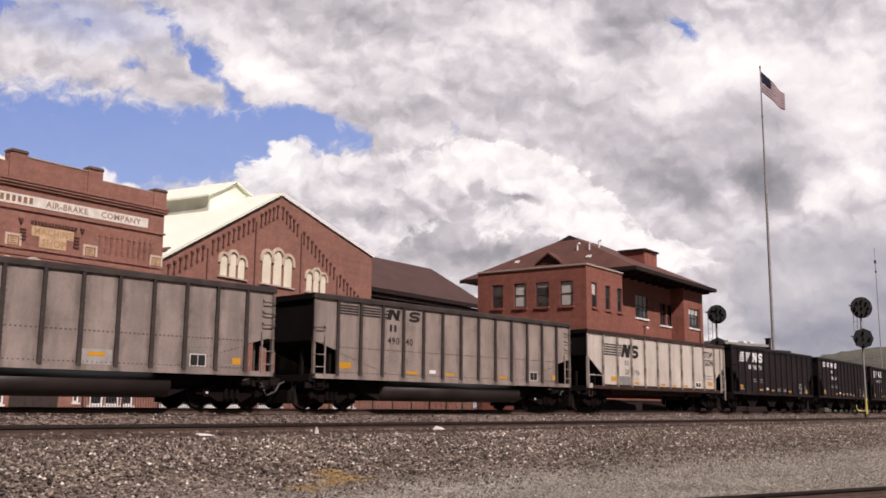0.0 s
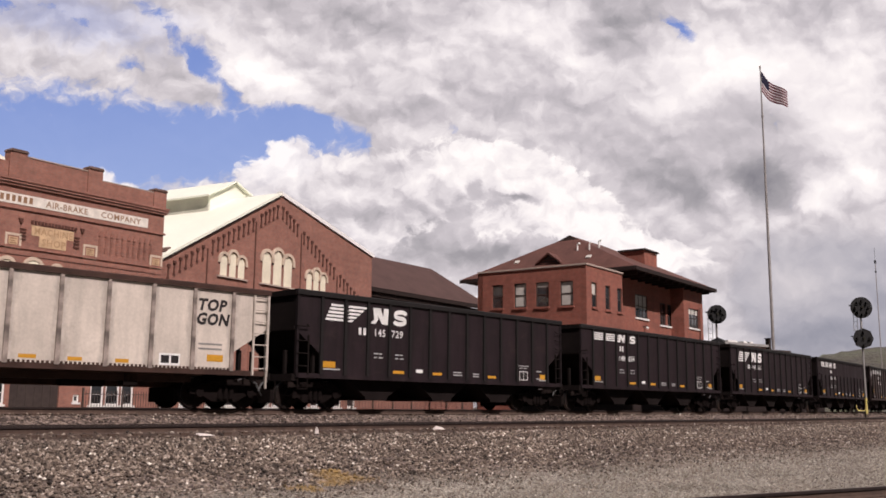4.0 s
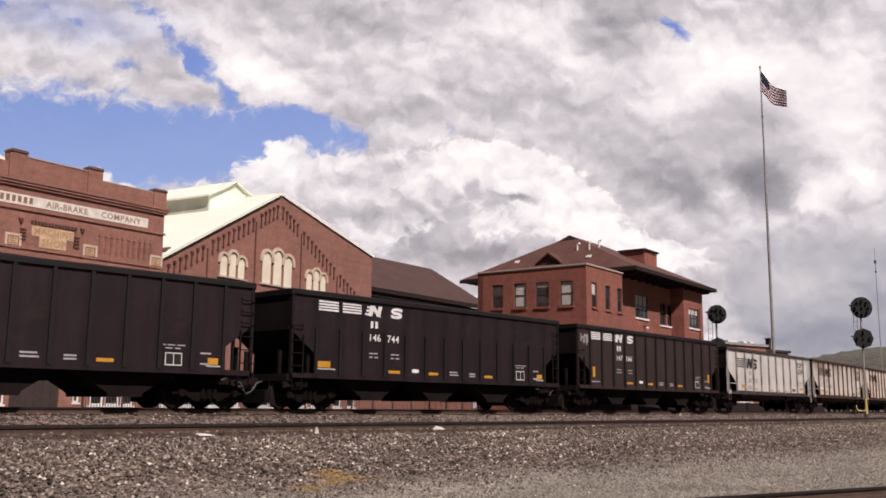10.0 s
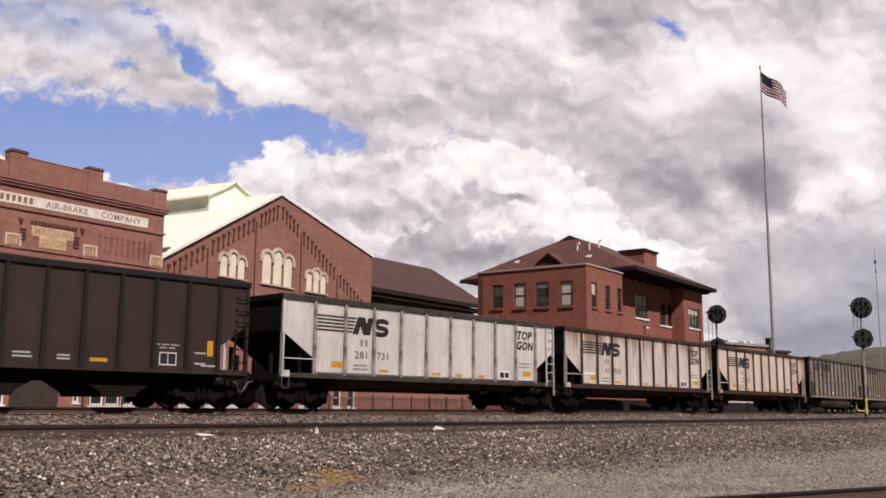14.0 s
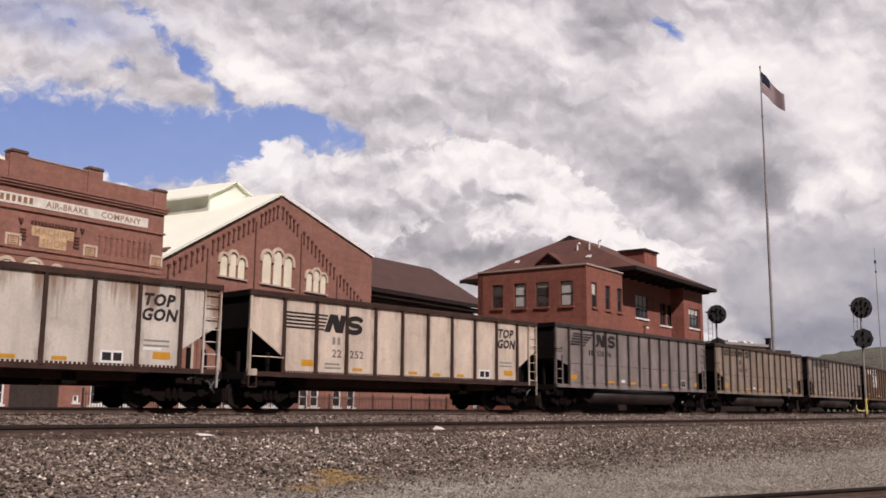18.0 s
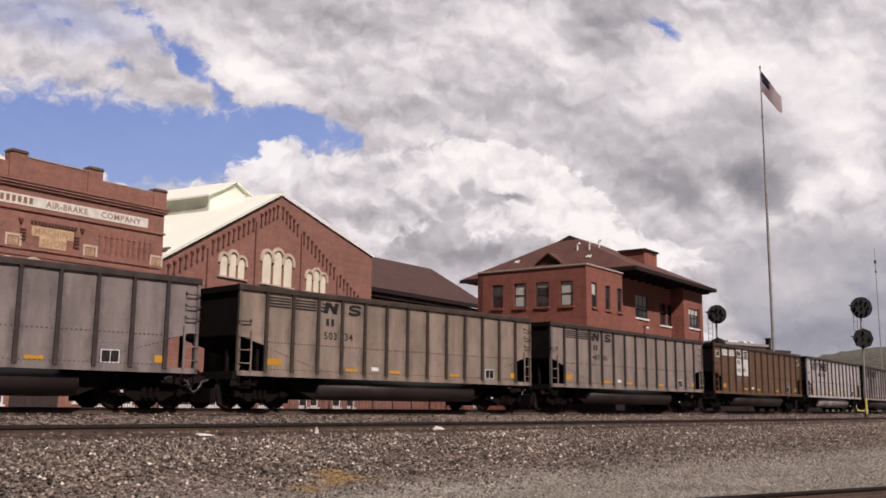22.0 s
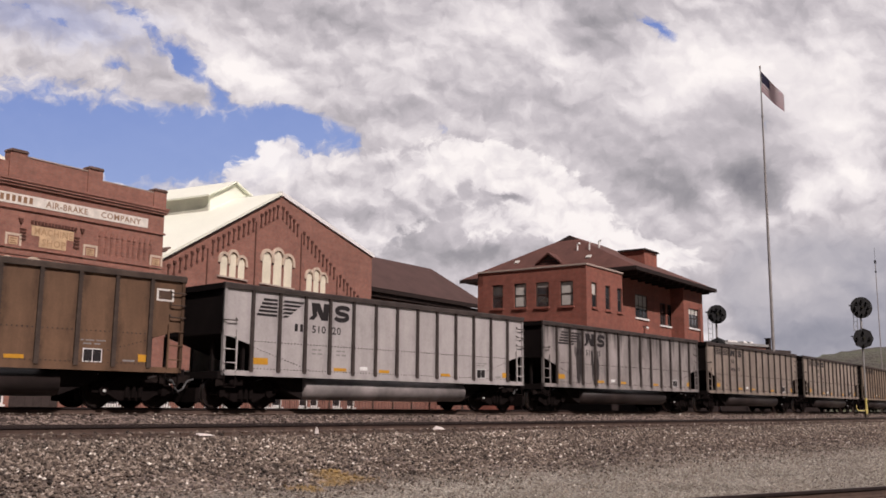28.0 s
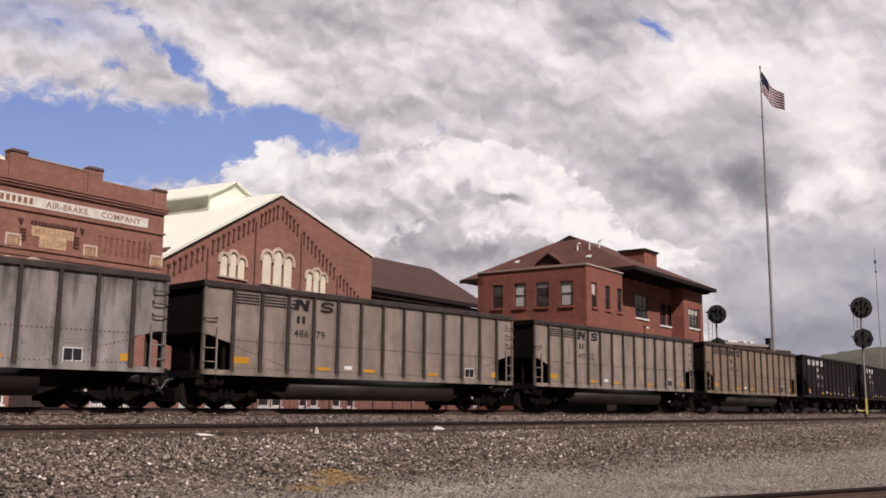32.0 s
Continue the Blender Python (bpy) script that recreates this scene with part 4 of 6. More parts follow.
def station():
    b = thing("station_building", pose(49.8866, 36.8616, 0, 0, 0, 9.5), "two-storey red brick station with hipped tile roof", "building")
    # flat-roofed wing
    top, T, dep, wid = 9.3, 0.4, 8.4, 5.42
    holes = [(0.77, 1.5, 6.62, 8.25), (2.76, 3.5, 6.62, 8.25), (4.62, 5.32, 6.62, 8.25)]
    w = part("wing_front_wall", wall_cells(0, wid, GROUND_B, top, 0, T, holes), BRICK_STATION, b)
    for h in holes:
        sash(b, Matrix.Translation((h[0], 0, h[2])), h[1] - h[0], h[3] - h[2], FRAME_DARK, 0.5 if h[0] < 1 else 0, 1, 2, "tall double-hung window", BRICK_STATION)
    holes = [(-7.21, -6.34, 6.8, 8.4), (-5.44, -4.5, 6.76, 8.4), (-3.76, -2.77, 6.72, 8.38), (-1.92, -0.96, 6.7, 8.33)]
    turn = Matrix.Rotation(-math.pi / 2, 4, "Z")
    part("wing_end_wall", wall_cells(-dep, -T, GROUND_B, top, 0, T, holes), BRICK_STATION, b, at=turn)
    for h, bl in zip(holes, (0, 0.95, 0.2, 0.98)):
        sash(b, turn @ Matrix.Translation((h[0], 0, h[2])), h[1] - h[0], h[3] - h[2], FRAME_DARK, bl, 1, 2, "tall double-hung window", BRICK_STATION)
    part("wing_back_wall", Geo().box(0, wid, dep - T, dep, GROUND_B, top), BRICK_STATION, b)
    part("wing_roof", Geo().box(T, wid - 0.02, T, dep - T, top - 0.7, top - 0.5), ROOF_BROWN, b)
    part("parapet_coping", Geo().box(-0.08, wid + 0.05, -0.08, 0.45, top + 0.004, top + 0.11), COPING, b, "pale stone coping")
    part("parapet_coping", Geo().box(-0.08, 0.45, 0.452, dep, top + 0.004, top + 0.11), COPING, b, "pale stone coping")
    # main block
    wl, wr, wf, wb, ez = 9.6, 23.3, 2.0, 13.4, 10.0
    holes = [(12.0, 14.3, 6.95, 8.75), (16.7, 17.9, 6.72, 8.5), (18.2, 19.5, 6.72, 8.5)]
    part("main_wall", wall_cells(5.5, wr, GROUND_B, ez, wf, wf + T, holes), BRICK_STATION, b)
    for h, c in zip(holes, (3, 2, 2)):
        sash(b, Matrix.Translation((h[0], wf, h[2])), h[1] - h[0], h[3] - h[2], FRAME_DARK, 0.6 if c == 3 else 0, c, 2, "triple double-hung window", WHITE_PAINT)
    part("side_wall", Geo().box(wl, wl + T, wf + T, wb, GROUND_B, ez), BRICK_STATION, b)
    part("side_wall", Geo().box(wr - T, wr, wf + T, wb, GROUND_B, ez), BRICK_STATION, b)
    part("back_wall", Geo().box(wl, wr, wb, wb + T, GROUND_B, ez), BRICK_STATION, b)
    bf = 0.9
    hole = [(20.0, 22.2, 6.7, 8.3)]
    part("bay_wall", wall_cells(18.95, 23.2, GROUND_B, ez, bf, bf + 0.3, hole), BRICK_STATION, b)
    part("bay_side", Geo().box(18.95, 19.25, bf + 0.3, wf, GROUND_B, ez), BRICK_STATION, b)
    part("bay_side", Geo().box(22.9, 23.2, bf + 0.3, wf, GROUND_B, ez), BRICK_STATION, b)
    sash(b, Matrix.Translation((20.0, bf, 6.7)), 2.2, 1.6, FRAME_DARK, 0.3, 3, 2, "triple double-hung window", WHITE_PAINT)
    lm = part("wall_lamp", Geo().box(13.38, 13.52, wf - 0.3, wf, 6.3, 6.36), FRAME_DARK, b)
    part("globe", Geo().lathe([(6.1, 0.03), (6.14, 0.1), (6.22, 0.13), (6.3, 0.08)], 10, "z"), WHITE_PAINT, lm, "white lamp globe", at=pose(13.45, wf - 0.28, 0))
    part("downpipe", Geo().rod((5.9, wf - 0.06, GROUND_B), (5.9, wf - 0.06, 9.2), 0.05), DARK_WOOD, b)
    # roof
    l, r, f, k = 7.8, 24.2, 0.0, 15.3
    lo, hi, mid = 10.2, 13.82, 7.65
    gl, gr = 12.7, 18.6
    kx, kz = 12.03, 13.4
    g = Geo().add([(l, f, lo), (r, f, lo), (r, k, lo), (l, k, lo), (gl - 0.5, mid, hi), (gr, mid, hi), (kx, mid - 0.9, kz), (kx, mid + 0.9, kz)],
                  [(0, 1, 5, 4, 6), (1, 2, 5), (2, 3, 7, 4, 5), (3, 0, 6, 7), (3, 2, 1, 0)])
    part("roof", g, ROOF_TILE, b, "hipped red-brown tile roof")
    part("gablet", Geo().add([(kx - 0.02, mid - 0.95, kz - 0.02), (kx - 0.02, mid + 0.95, kz - 0.02), (gl - 0.52, mid, hi + 0.01)], [(0, 1, 2)]), DARK_WOOD, b)
    part("fascia", Geo().box(l, r, f - 0.04, f + 0.1, lo - 0.26, lo + 0.02), DARK_WOOD, b)
    part("fascia", Geo().box(l - 0.04, l + 0.1, f + 0.1, k, lo - 0.26, lo + 0.02), DARK_WOOD, b)
    part("fascia", Geo().box(r - 0.1, r + 0.04, f + 0.1, k, lo - 0.26, lo + 0.02), DARK_WOOD, b)
    part("soffit", Geo().box(l + 0.1, r - 0.1, f + 0.1, k - 0.1, lo - 0.2, lo - 0.1), DARK_WOOD, b)
    for i in range(12):
        x = l + 0.8 + i * 1.32
        part("bracket", Geo().prism([(x, lo - 0.2), (x + 0.16, lo - 0.2), (x + 0.16, lo - 0.5), (x, lo - 0.5)], f + 0.3, wf if x < 18.6 else bf), DARK_WOOD, b)
    ch = part("roof_box", Geo().box(16.0, 18.5, 2.9, 5.0, 11.0, 12.72), BRICK_STATION, b, "square brick roof box")
    part("cap", Geo().box(15.85, 18.65, 2.75, 5.15, 12.724, 12.86), DARK_WOOD, ch)
    dm = part("dormer", Geo().across([(6.9, 10.95), (8.6, 10.95), (8.4, 11.35), (7.7, 11.82), (7.05, 11.35)], 8.95, 9.1), FRAME_DARK, b, "low louvred roof dormer")
    part("dormer_roof", Geo().across([(6.6, 11.05), (7.7, 11.84), (8.85, 11.05), (8.85, 11.17), (7.7, 11.98), (6.6, 11.17)], 8.7, 10.6), ROOF_TILE, dm)
    part("louvre", Geo().box(8.9, 8.95, 7.1, 8.5, 11.12, 11.2), ROOF_TILE, dm)
    part("louvre", Geo().box(8.9, 8.95, 7.2, 8.4, 11.32, 11.4), ROOF_TILE, dm)
    for u, w_, z in ((9.57, 10.98, 11.54), (9.43, 4.55, 11.43)):
        part("skylight", Geo().box(-0.2, 0.2, -0.2, 0.2, 0, 0.1), BLIND, b, "small pale skylight", at=Matrix.Translation((u, w_, z - 0.02)) @ Matrix.Rotation(radians(-37), 4, "Y"))
    for x, y, z in ((10.48, 6.04, 12.2), (10.42, 4.99, 12.15), (10.67, 4.29, 12.3)):
        part("vent_pipe", Geo().rod((x, y, z), (x, y, z + 0.5), 0.07).rod((x, y, z + 0.5), (x, y - 0.2, z + 0.56), 0.075), WHITE_PAINT, b, "white bent vent pipe")
    return b


def flagpole():
    x, y = 70.04, 34.16
    fp = thing("flagpole", pose(x, y, -0.9, 0, 0, 0), "tall weathered grey metal flagpole with a finial", "flagpole")
    part("pole", Geo().rod((0, 0, 0), (0, 0, 14), 0.13, 10, 0.1), POLE_WHITE, fp)
    part("upper_pole", Geo().rod((0, 0, 14), (0, 0, 28.2), 0.1, 10, 0.045), POLE_WHITE, fp)
    part("joint", Geo().rod((0, 0, 24.1), (0, 0, 24.25), 0.1, 8), SIGNAL_GREY, fp)
    part("finial", Geo().lathe([(28.2, 0.02), (28.24, 0.06), (28.3, 0.075), (28.36, 0.06), (28.4, 0.02)], 10, "z"), COPING, fp)
    part("base", Geo().box(-0.45, 0.45, -0.45, 0.45, 0, 0.35), COPING, fp)
    part("halyard", Geo().rod((0.13, 0, 1.5), (0.1, 0, 27.9), 0.012, 4), POLE_WHITE, fp)
    return fp


FLAG_N, FLAG_W, FLAG_H = 24, 0.115, 1.7


def flag_thing():
    fl = thing("flag", pose(70.09, 34.11, 25.3, 0, 0, -45), "red, white and blue striped flag flying from the pole", "flag")
    strips = []
    for i in range(FLAG_N):
        g, mats, w = Geo(), [], FLAG_W * 1.04
        # the cloth folds together towards its loose edge
        f0, f1 = (1 - 0.2 * (j / FLAG_N) ** 1.3 for j in (i, i + 1))
        for k in range(14):
            z0, z1 = FLAG_H * (1 - (1 - k / 13) * f0), FLAG_H * (1 - (1 - k / 13) * f1) - w
            g.v += [(0, 0, z0), (w, 0, z1), (w, 0.012, z1), (0, 0.012, z0)]
        for k in range(13):
            q = 4 * k
            g.f += [(q + a, q + (a + 1) % 4, q + 4 + (a + 1) % 4, q + 4 + a) for a in range(4)]
            mats += [2 if i < 9 and k >= 6 else (0 if k % 2 == 0 else 1)] * 4
        me = g.mesh("cloth_strip", [FLAG_RED, FLAG_WHITE, FLAG_BLUE])
        me.polygons.foreach_set("material_index", mats)
        strips.append(part("cloth_strip", me, None, fl))
    return strips


def signal(x, y, z0, height, label, heads, yaw):
    sg = thing("signal_mast", pose(x, y, z0, 0, 0, yaw), label, "railway signal", "position light signals")
    part("mast", Geo().rod((0, 0, 1.2), (0, 0, height - 0.6), 0.075, 10), SIGNAL_GREY, sg)
    if "yellow" in label:
        paint = worn("yellow_paint", (0.75, 0.62, 0.2), 0.8, 3, 0.6)
        part("mast_base", Geo().rod((0, 0, 0.4), (0, 0, 1.62), 0.09, 10), paint, sg)
        part("foundation", Geo().box(-0.12, 0.12, -0.12, 0.12, -0.05, 0.4), worn("stained_concrete", (0.14, 0.11, 0.09), 0.5, 9, 0.95), sg, "stained concrete foundation")
        part("cable_loop", Geo().line([(0, -0.05, 0.75), (-0.3, -0.05, 0.62), (-0.62, -0.03, 0.66), (-0.78, 0, 0.85), (-0.74, 0, 1.05)], 0.035), paint, sg, "drooping yellow cable loop")
    else:
        part("mast_base", Geo().rod((0, 0, 0), (0, 0, 1.2), 0.085, 10), SIGNAL_GREY, sg)
    for hz, r, sides in heads:
        hd = part("signal_head", Geo().lathe([(-0.12, r * 0.97), (-0.12, r), (0.02, r), (0.04, r * 0.6)], sides), SIGNAL_BLACK, sg, "round black signal target", at=pose(0, -0.16, hz))
        for i in range(8):
            a = math.pi * i / 4
            lx, lz = 0.62 * r * math.cos(a), 0.62 * r * math.sin(a)
            if i % 2 == 0 or sides > 10:
                part("lamp", Geo().lathe([(-0.36, 0.085), (-0.36, 0.1), (-0.12, 0.1)], 10), SIGNAL_BLACK, hd, at=pose(lx, 0, lz))
        part("lamp", Geo().lathe([(-0.3, 0.085), (-0.14, 0.09)], 10), LENS, hd)
        part("bracket", Geo().box(-0.06, 0.06, 0.0, 0.2, -0.25, 0.25).box(-r - 0.12, -r + 0.05, -0.06, 0.02, 0.1, 0.2), SIGNAL_BLACK, hd)
    lad = Geo()
    h0, h1 = height - 2.6, height - 0.9
    lad.rod((-0.55, 0.1, h0), (-0.55, 0.1, h1), 0.022, 5).rod((-0.25, 0.1, h0), (-0.25, 0.1, h1), 0.022, 5)
    for i in range(6):
        z = h0 + (h1 - h0) * i / 5
        lad.rod((-0.55, 0.1, z), (-0.25, 0.1, z), 0.015, 5)
    lad.rod((-0.6, 0.1, h1), (0.0, 0.0, h1), 0.03, 5).rod((-0.6, 0.1, h0), (0.0, 0.0, h0), 0.03, 5)
    part("ladder", lad, SIGNAL_GREY, sg)
    return sg


def fence(n=20):
    """Iron pickets behind the tracks, panel by panel."""
    pick = Geo().box(-0.014, 0.014, -0.012, 0.012, -0.02, 1.65).mesh("picket", FENCE_IRON)
    post = Geo().box(-0.04, 0.04, -0.04, 0.04, -0.02, 1.8).mesh("post", FENCE_IRON)
    rail = Geo().box(0, 2.4, -0.018, 0.018, -0.02, 0.02).mesh("rail", FENCE_IRON)
    for i in range(n):
        x, y = 21.5 + 2.4 * i * math.cos(radians(12)), 47.0 + 2.4 * i * math.sin(radians(12))
        f = thing("fence_panel", pose(x, y, -0.9, 0, 0, 12), "iron picket fence panel", "fence", "fence behind the tracks")
        part("post", post, None, f)
        part("rail", rail, None, f, at=pose(0, 0, 0.2))
        part("rail", rail, None, f, at=pose(0, 0, 1.5))
        for k in range(1, 14):
            part("picket", pick, None, f, at=pose(2.4 * k / 14, 0, 0.02))


def far_things():
    hill = Geo()
    n = 200
    for j, (dist, hs) in enumerate(((700, 0.0), (880, 0.75), (1050, 1.0), (1500, 0.9))):
        for i in range(n + 1):
            a = radians(-20 + 62 * i / n)
            up = np.interp(-20 + 62 * i / n, [-20, 10, 20, 23, 25, 28, 42], [100, 82, 66, 58, 50, 40, 34]) + 3 * noise.noise((i * 0.07, 3, 0)) + 1.6 * noise.noise((i * 0.34, 8, 0)) + 1.8 * noise.noise((i * 0.9, 5, j * 3.7))
            hill.v.append((dist * math.cos(a), dist * math.sin(a), -1.5 + hs * up))
    for j in range(3):
        for i in range(n):
            k = j * (n + 1) + i
            hill.f.append((k, k + 1, k + n + 2, k + n + 1))
    tagged(new("hill", hill.mesh("hill", hill_mat(), True)), "distant wooded hillside in early leaf", "hill", kind="structure")
    am = thing("radio_mast", pose(308, 115, -0.9), "thin distant lattice radio mast", "mast")
    part("mast", Geo().rod((0, 0, 0), (0, 0, 48), 0.2, 6, 0.1), POLE_WHITE, am)
    part("antenna", Geo().box(-0.4, 0.4, -0.2, 0.2, 47, 48.0).box(-0.3, 0.3, -0.15, 0.15, 44, 44.6).rod((0, 0, 48.2), (0, 0, 52), 0.05, 5), SIGNAL_BLACK, am)


def low_shed():
    """Flat roofs seen just over the cars."""
    b = thing("low_shed", pose(84, 47, -0.9, 0, 0, -7), "low flat-roofed brick shed with pale roof vents", "building")
    part("wall", wall_cells(0, 8.6, 0, 7.3, 0, 0.4, [(2, 3.6, 2, 4.5), (5.4, 7, 2, 4.5)]), BRICK_SHOP, b)
    part("annex_wall", wall_cells(8.6, 13.4, 0, 6.9, 0.5, 0.9, [(10, 11.6, 2, 4.5)]), BRICK_SHOP, b)
    part("back_wall", Geo().box(0, 13.4, 10, 10.4, 0, 6.9), BRICK_SHOP, b)
    part("side_wall", Geo().box(0, 0.4, 0.4, 10, 0, 7.3), BRICK_SHOP, b)
    part("side_wall", Geo().box(13.0, 13.4, 0.9, 10, 0, 6.9), BRICK_SHOP, b)
    part("roof", Geo().box(-0.2, 8.8, -0.2, 10.6, 7.304, 7.55), SIGNAL_GREY, b, "grey flat roof edge")
    part("roof", Geo().box(8.8, 13.6, 0.3, 10.6, 6.904, 7.15), FRAME_DARK, b, "dark flat roof edge")
    for x, w in ((3.7, 1.5), (6.3, 0.6), (7.3, 0.6)):
        part("roof_vent", Geo().box(x, x + w, 1, 2, 7.554, 7.85), WHITE_PAINT, b)
    ch = part("chimney", Geo().box(11.3, 11.7, 1.4, 1.8, 7.154, 8.35), DARK_WOOD, b)
    part("cap", Geo().box(11.22, 11.78, 1.32, 1.88, 8.354, 8.44), DARK_WOOD, ch)
    for x, y in ((2, 0), (5.4, 0), (10, 0.5)):
        sash(b, Matrix.Translation((x, y, 2)), 1.6, 2.5, WHITE_PAINT, 0, 2, 2)


def debris():
    for x, y, z, w, h in ((20.7, 20.87, -0.575, 0.2, 0.1), (15.27, 19.8, -0.6, 0.05, 0.17), (20.91, 26.82, -0.19, 0.2, 0.09), (12.6, 20.8, -0.64, 0.3, 0.06)):
        g = Geo().add([(-w, -0.08, 0), (w, -0.1, 0), (w * 0.8, 0.12, 0), (-w * 0.7, 0.1, 0), (-w * 0.5, -0.03, h), (w * 0.3, -0.05, h * 0.8), (w * 0.4, 0.05, h * 0.7), (-w * 0.3, 0.04, h)],
                      [(0, 3, 2, 1), (4, 5, 6, 7), (0, 1, 5, 4), (1, 2, 6, 5), (2, 3, 7, 6), (3, 0, 4, 7)])
        ob = new("paper_scrap", g.mesh("paper_scrap", PATCH_WHITE))
        ob.matrix_basis = pose(x, y, z, 0, 0, -45)
        tagged(ob, "crumpled white paper scrap beside the rail", "litter", "litter by the track")


PATCH_WHITE = worn("litter_white", (0.72, 0.66, 0.62), 0.75, 8, 0.8)


def platform():
    """Low brick-fronted platform before the station."""
    b = thing("platform", pose(49.8866, 36.8616, 0, 0, 0, 9.5), "low dark brick-faced station platform", "platform", kind="structure")
    part("edge_wall", Geo().box(-14, 44, -3.4, -3.0, -0.9, 0.55), DARK_WOOD, b)
    part("paving", Geo().box(-14, 44, -3.45, -0.2, 0.554, 0.62), ROOF_BROWN, b)
    for x, w in ((-6.5, 1.0), (10.8, 0.6), (17.4, 5.2), (24.2, 0.4), (40.5, 0.6)):
        part("crate", Geo().box(x, x + w, -2.6, -1.8, 0.624, 0.95), WHITE_PAINT, b, "pale box on the platform")


# ---- the train ----
HALF = 7.32


class Kind:
    def __init__(self, top, panels, z_end, z_in, slope_in, belly):
        self.top, self.panels, self.z_end, self.z_in, self.slope_in, self.belly = top, panels, z_end, z_in, slope_in, belly
        self.step = 2 * HALF / panels


TUB = Kind(3.76, 14, 2.2, 1.92, 3.8, "tub")
GON = Kind(3.64, 11, 2.45, 1.62, 2.3, "flat")
HOPPER = Kind(3.82, 14, 2.5, 1.75, 2.2, "bays")
SILL = 1.08
MESHES = {}


def shared(key, make):
    if key not in MESHES:
        MESHES[key] = make()
    return MESHES[key]


def truck_meshes():
    prof = [(-1.2, 0.62), (-1.2, 0.42), (-0.72, 0.36), (-0.42, 0.2), (0.42, 0.2), (0.72, 0.36), (1.2, 0.42), (1.2, 0.62), (0.62, 0.72), (0.4, 0.86), (-0.4, 0.86), (-0.62, 0.72)]
    frame_g = Geo().prism(prof, -0.09, 0.09)
    for sx in (-0.89, 0.89):
        frame_g.rod((sx, -0.16, 0.457), (sx, 0.12, 0.457), 0.13, 12)
    for sx in (-0.2, 0.0, 0.2):
        frame_g.rod((sx, -0.12, 0.28), (sx, -0.12, 0.62), 0.075, 8)
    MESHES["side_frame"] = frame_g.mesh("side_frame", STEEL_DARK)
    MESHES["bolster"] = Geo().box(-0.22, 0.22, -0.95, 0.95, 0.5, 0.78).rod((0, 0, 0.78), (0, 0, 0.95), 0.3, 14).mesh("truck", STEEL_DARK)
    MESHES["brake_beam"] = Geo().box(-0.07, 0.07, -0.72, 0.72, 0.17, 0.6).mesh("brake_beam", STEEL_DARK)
    w = Geo()
    mats = []
    for sgn in (-1, 1):
        y = 0.755 * sgn
        k = len(w.f)
        w.lathe([(y + sgn * 0.07, 0.38), (y + sgn * 0.07, 0.45), (y - sgn * 0.035, 0.457), (y - sgn * 0.04, 0.485), (y - sgn * 0.07, 0.485), (y - sgn * 0.07, 0.38), (y - sgn * 0.02, 0.2), (y - sgn * 0.02, 0.1)], 28)
        m = [0] * (len(w.f) - k)
        m[28:56] = [1] * 28
        mats += m
        k = len(w.f)
        for a in range(5):
            t = 2 * math.pi * a / 5
            c, s = 0.29 * math.cos(t), 0.29 * math.sin(t)
            w.rod((c, y + sgn * 0.0, s), (c, y + sgn * 0.075, s), 0.05, 8)
        mats += [0] * (len(w.f) - k)
    k = len(w.f)
    w.rod((0, -1.05, 0), (0, 1.05, 0), 0.08, 12)
    mats += [0] * (len(w.f) - k)
    me = w.mesh("wheelset", [WHEEL_STEEL, WHEEL_TREAD])
    me.polygons.foreach_set("material_index", mats)
    MESHES["wheelset"] = me


WHEELSETS = []


def truck(car, x):
    t = part("truck", MESHES["bolster"], None, car, "sooty cast steel truck", at=pose(x, 0, 0))
    for y in (-1.03, 1.03):
        part("side_frame", MESHES["side_frame"], None, t, at=pose(0, y, 0, 0, 0, 0 if y < 0 else 180))
    for dx in (-1.42, -0.43, 0.43, 1.42):
        part("brake_beam", MESHES["brake_beam"], None, t, at=pose(dx, 0, 0))
    for dx in (-0.89, 0.89):
        WHEELSETS.append((part("wheelset", MESHES["wheelset"], None, t, at=pose(dx, 0, 0.457)), dx))


def slant(g, x0, x1, z0, z1, lean, y=-1.5665):
    return g.add([(x0, y, z0), (x1, y, z0), (x1 + lean, y, z1), (x0 + lean, y, z1)], [(0, 1, 2, 3)])


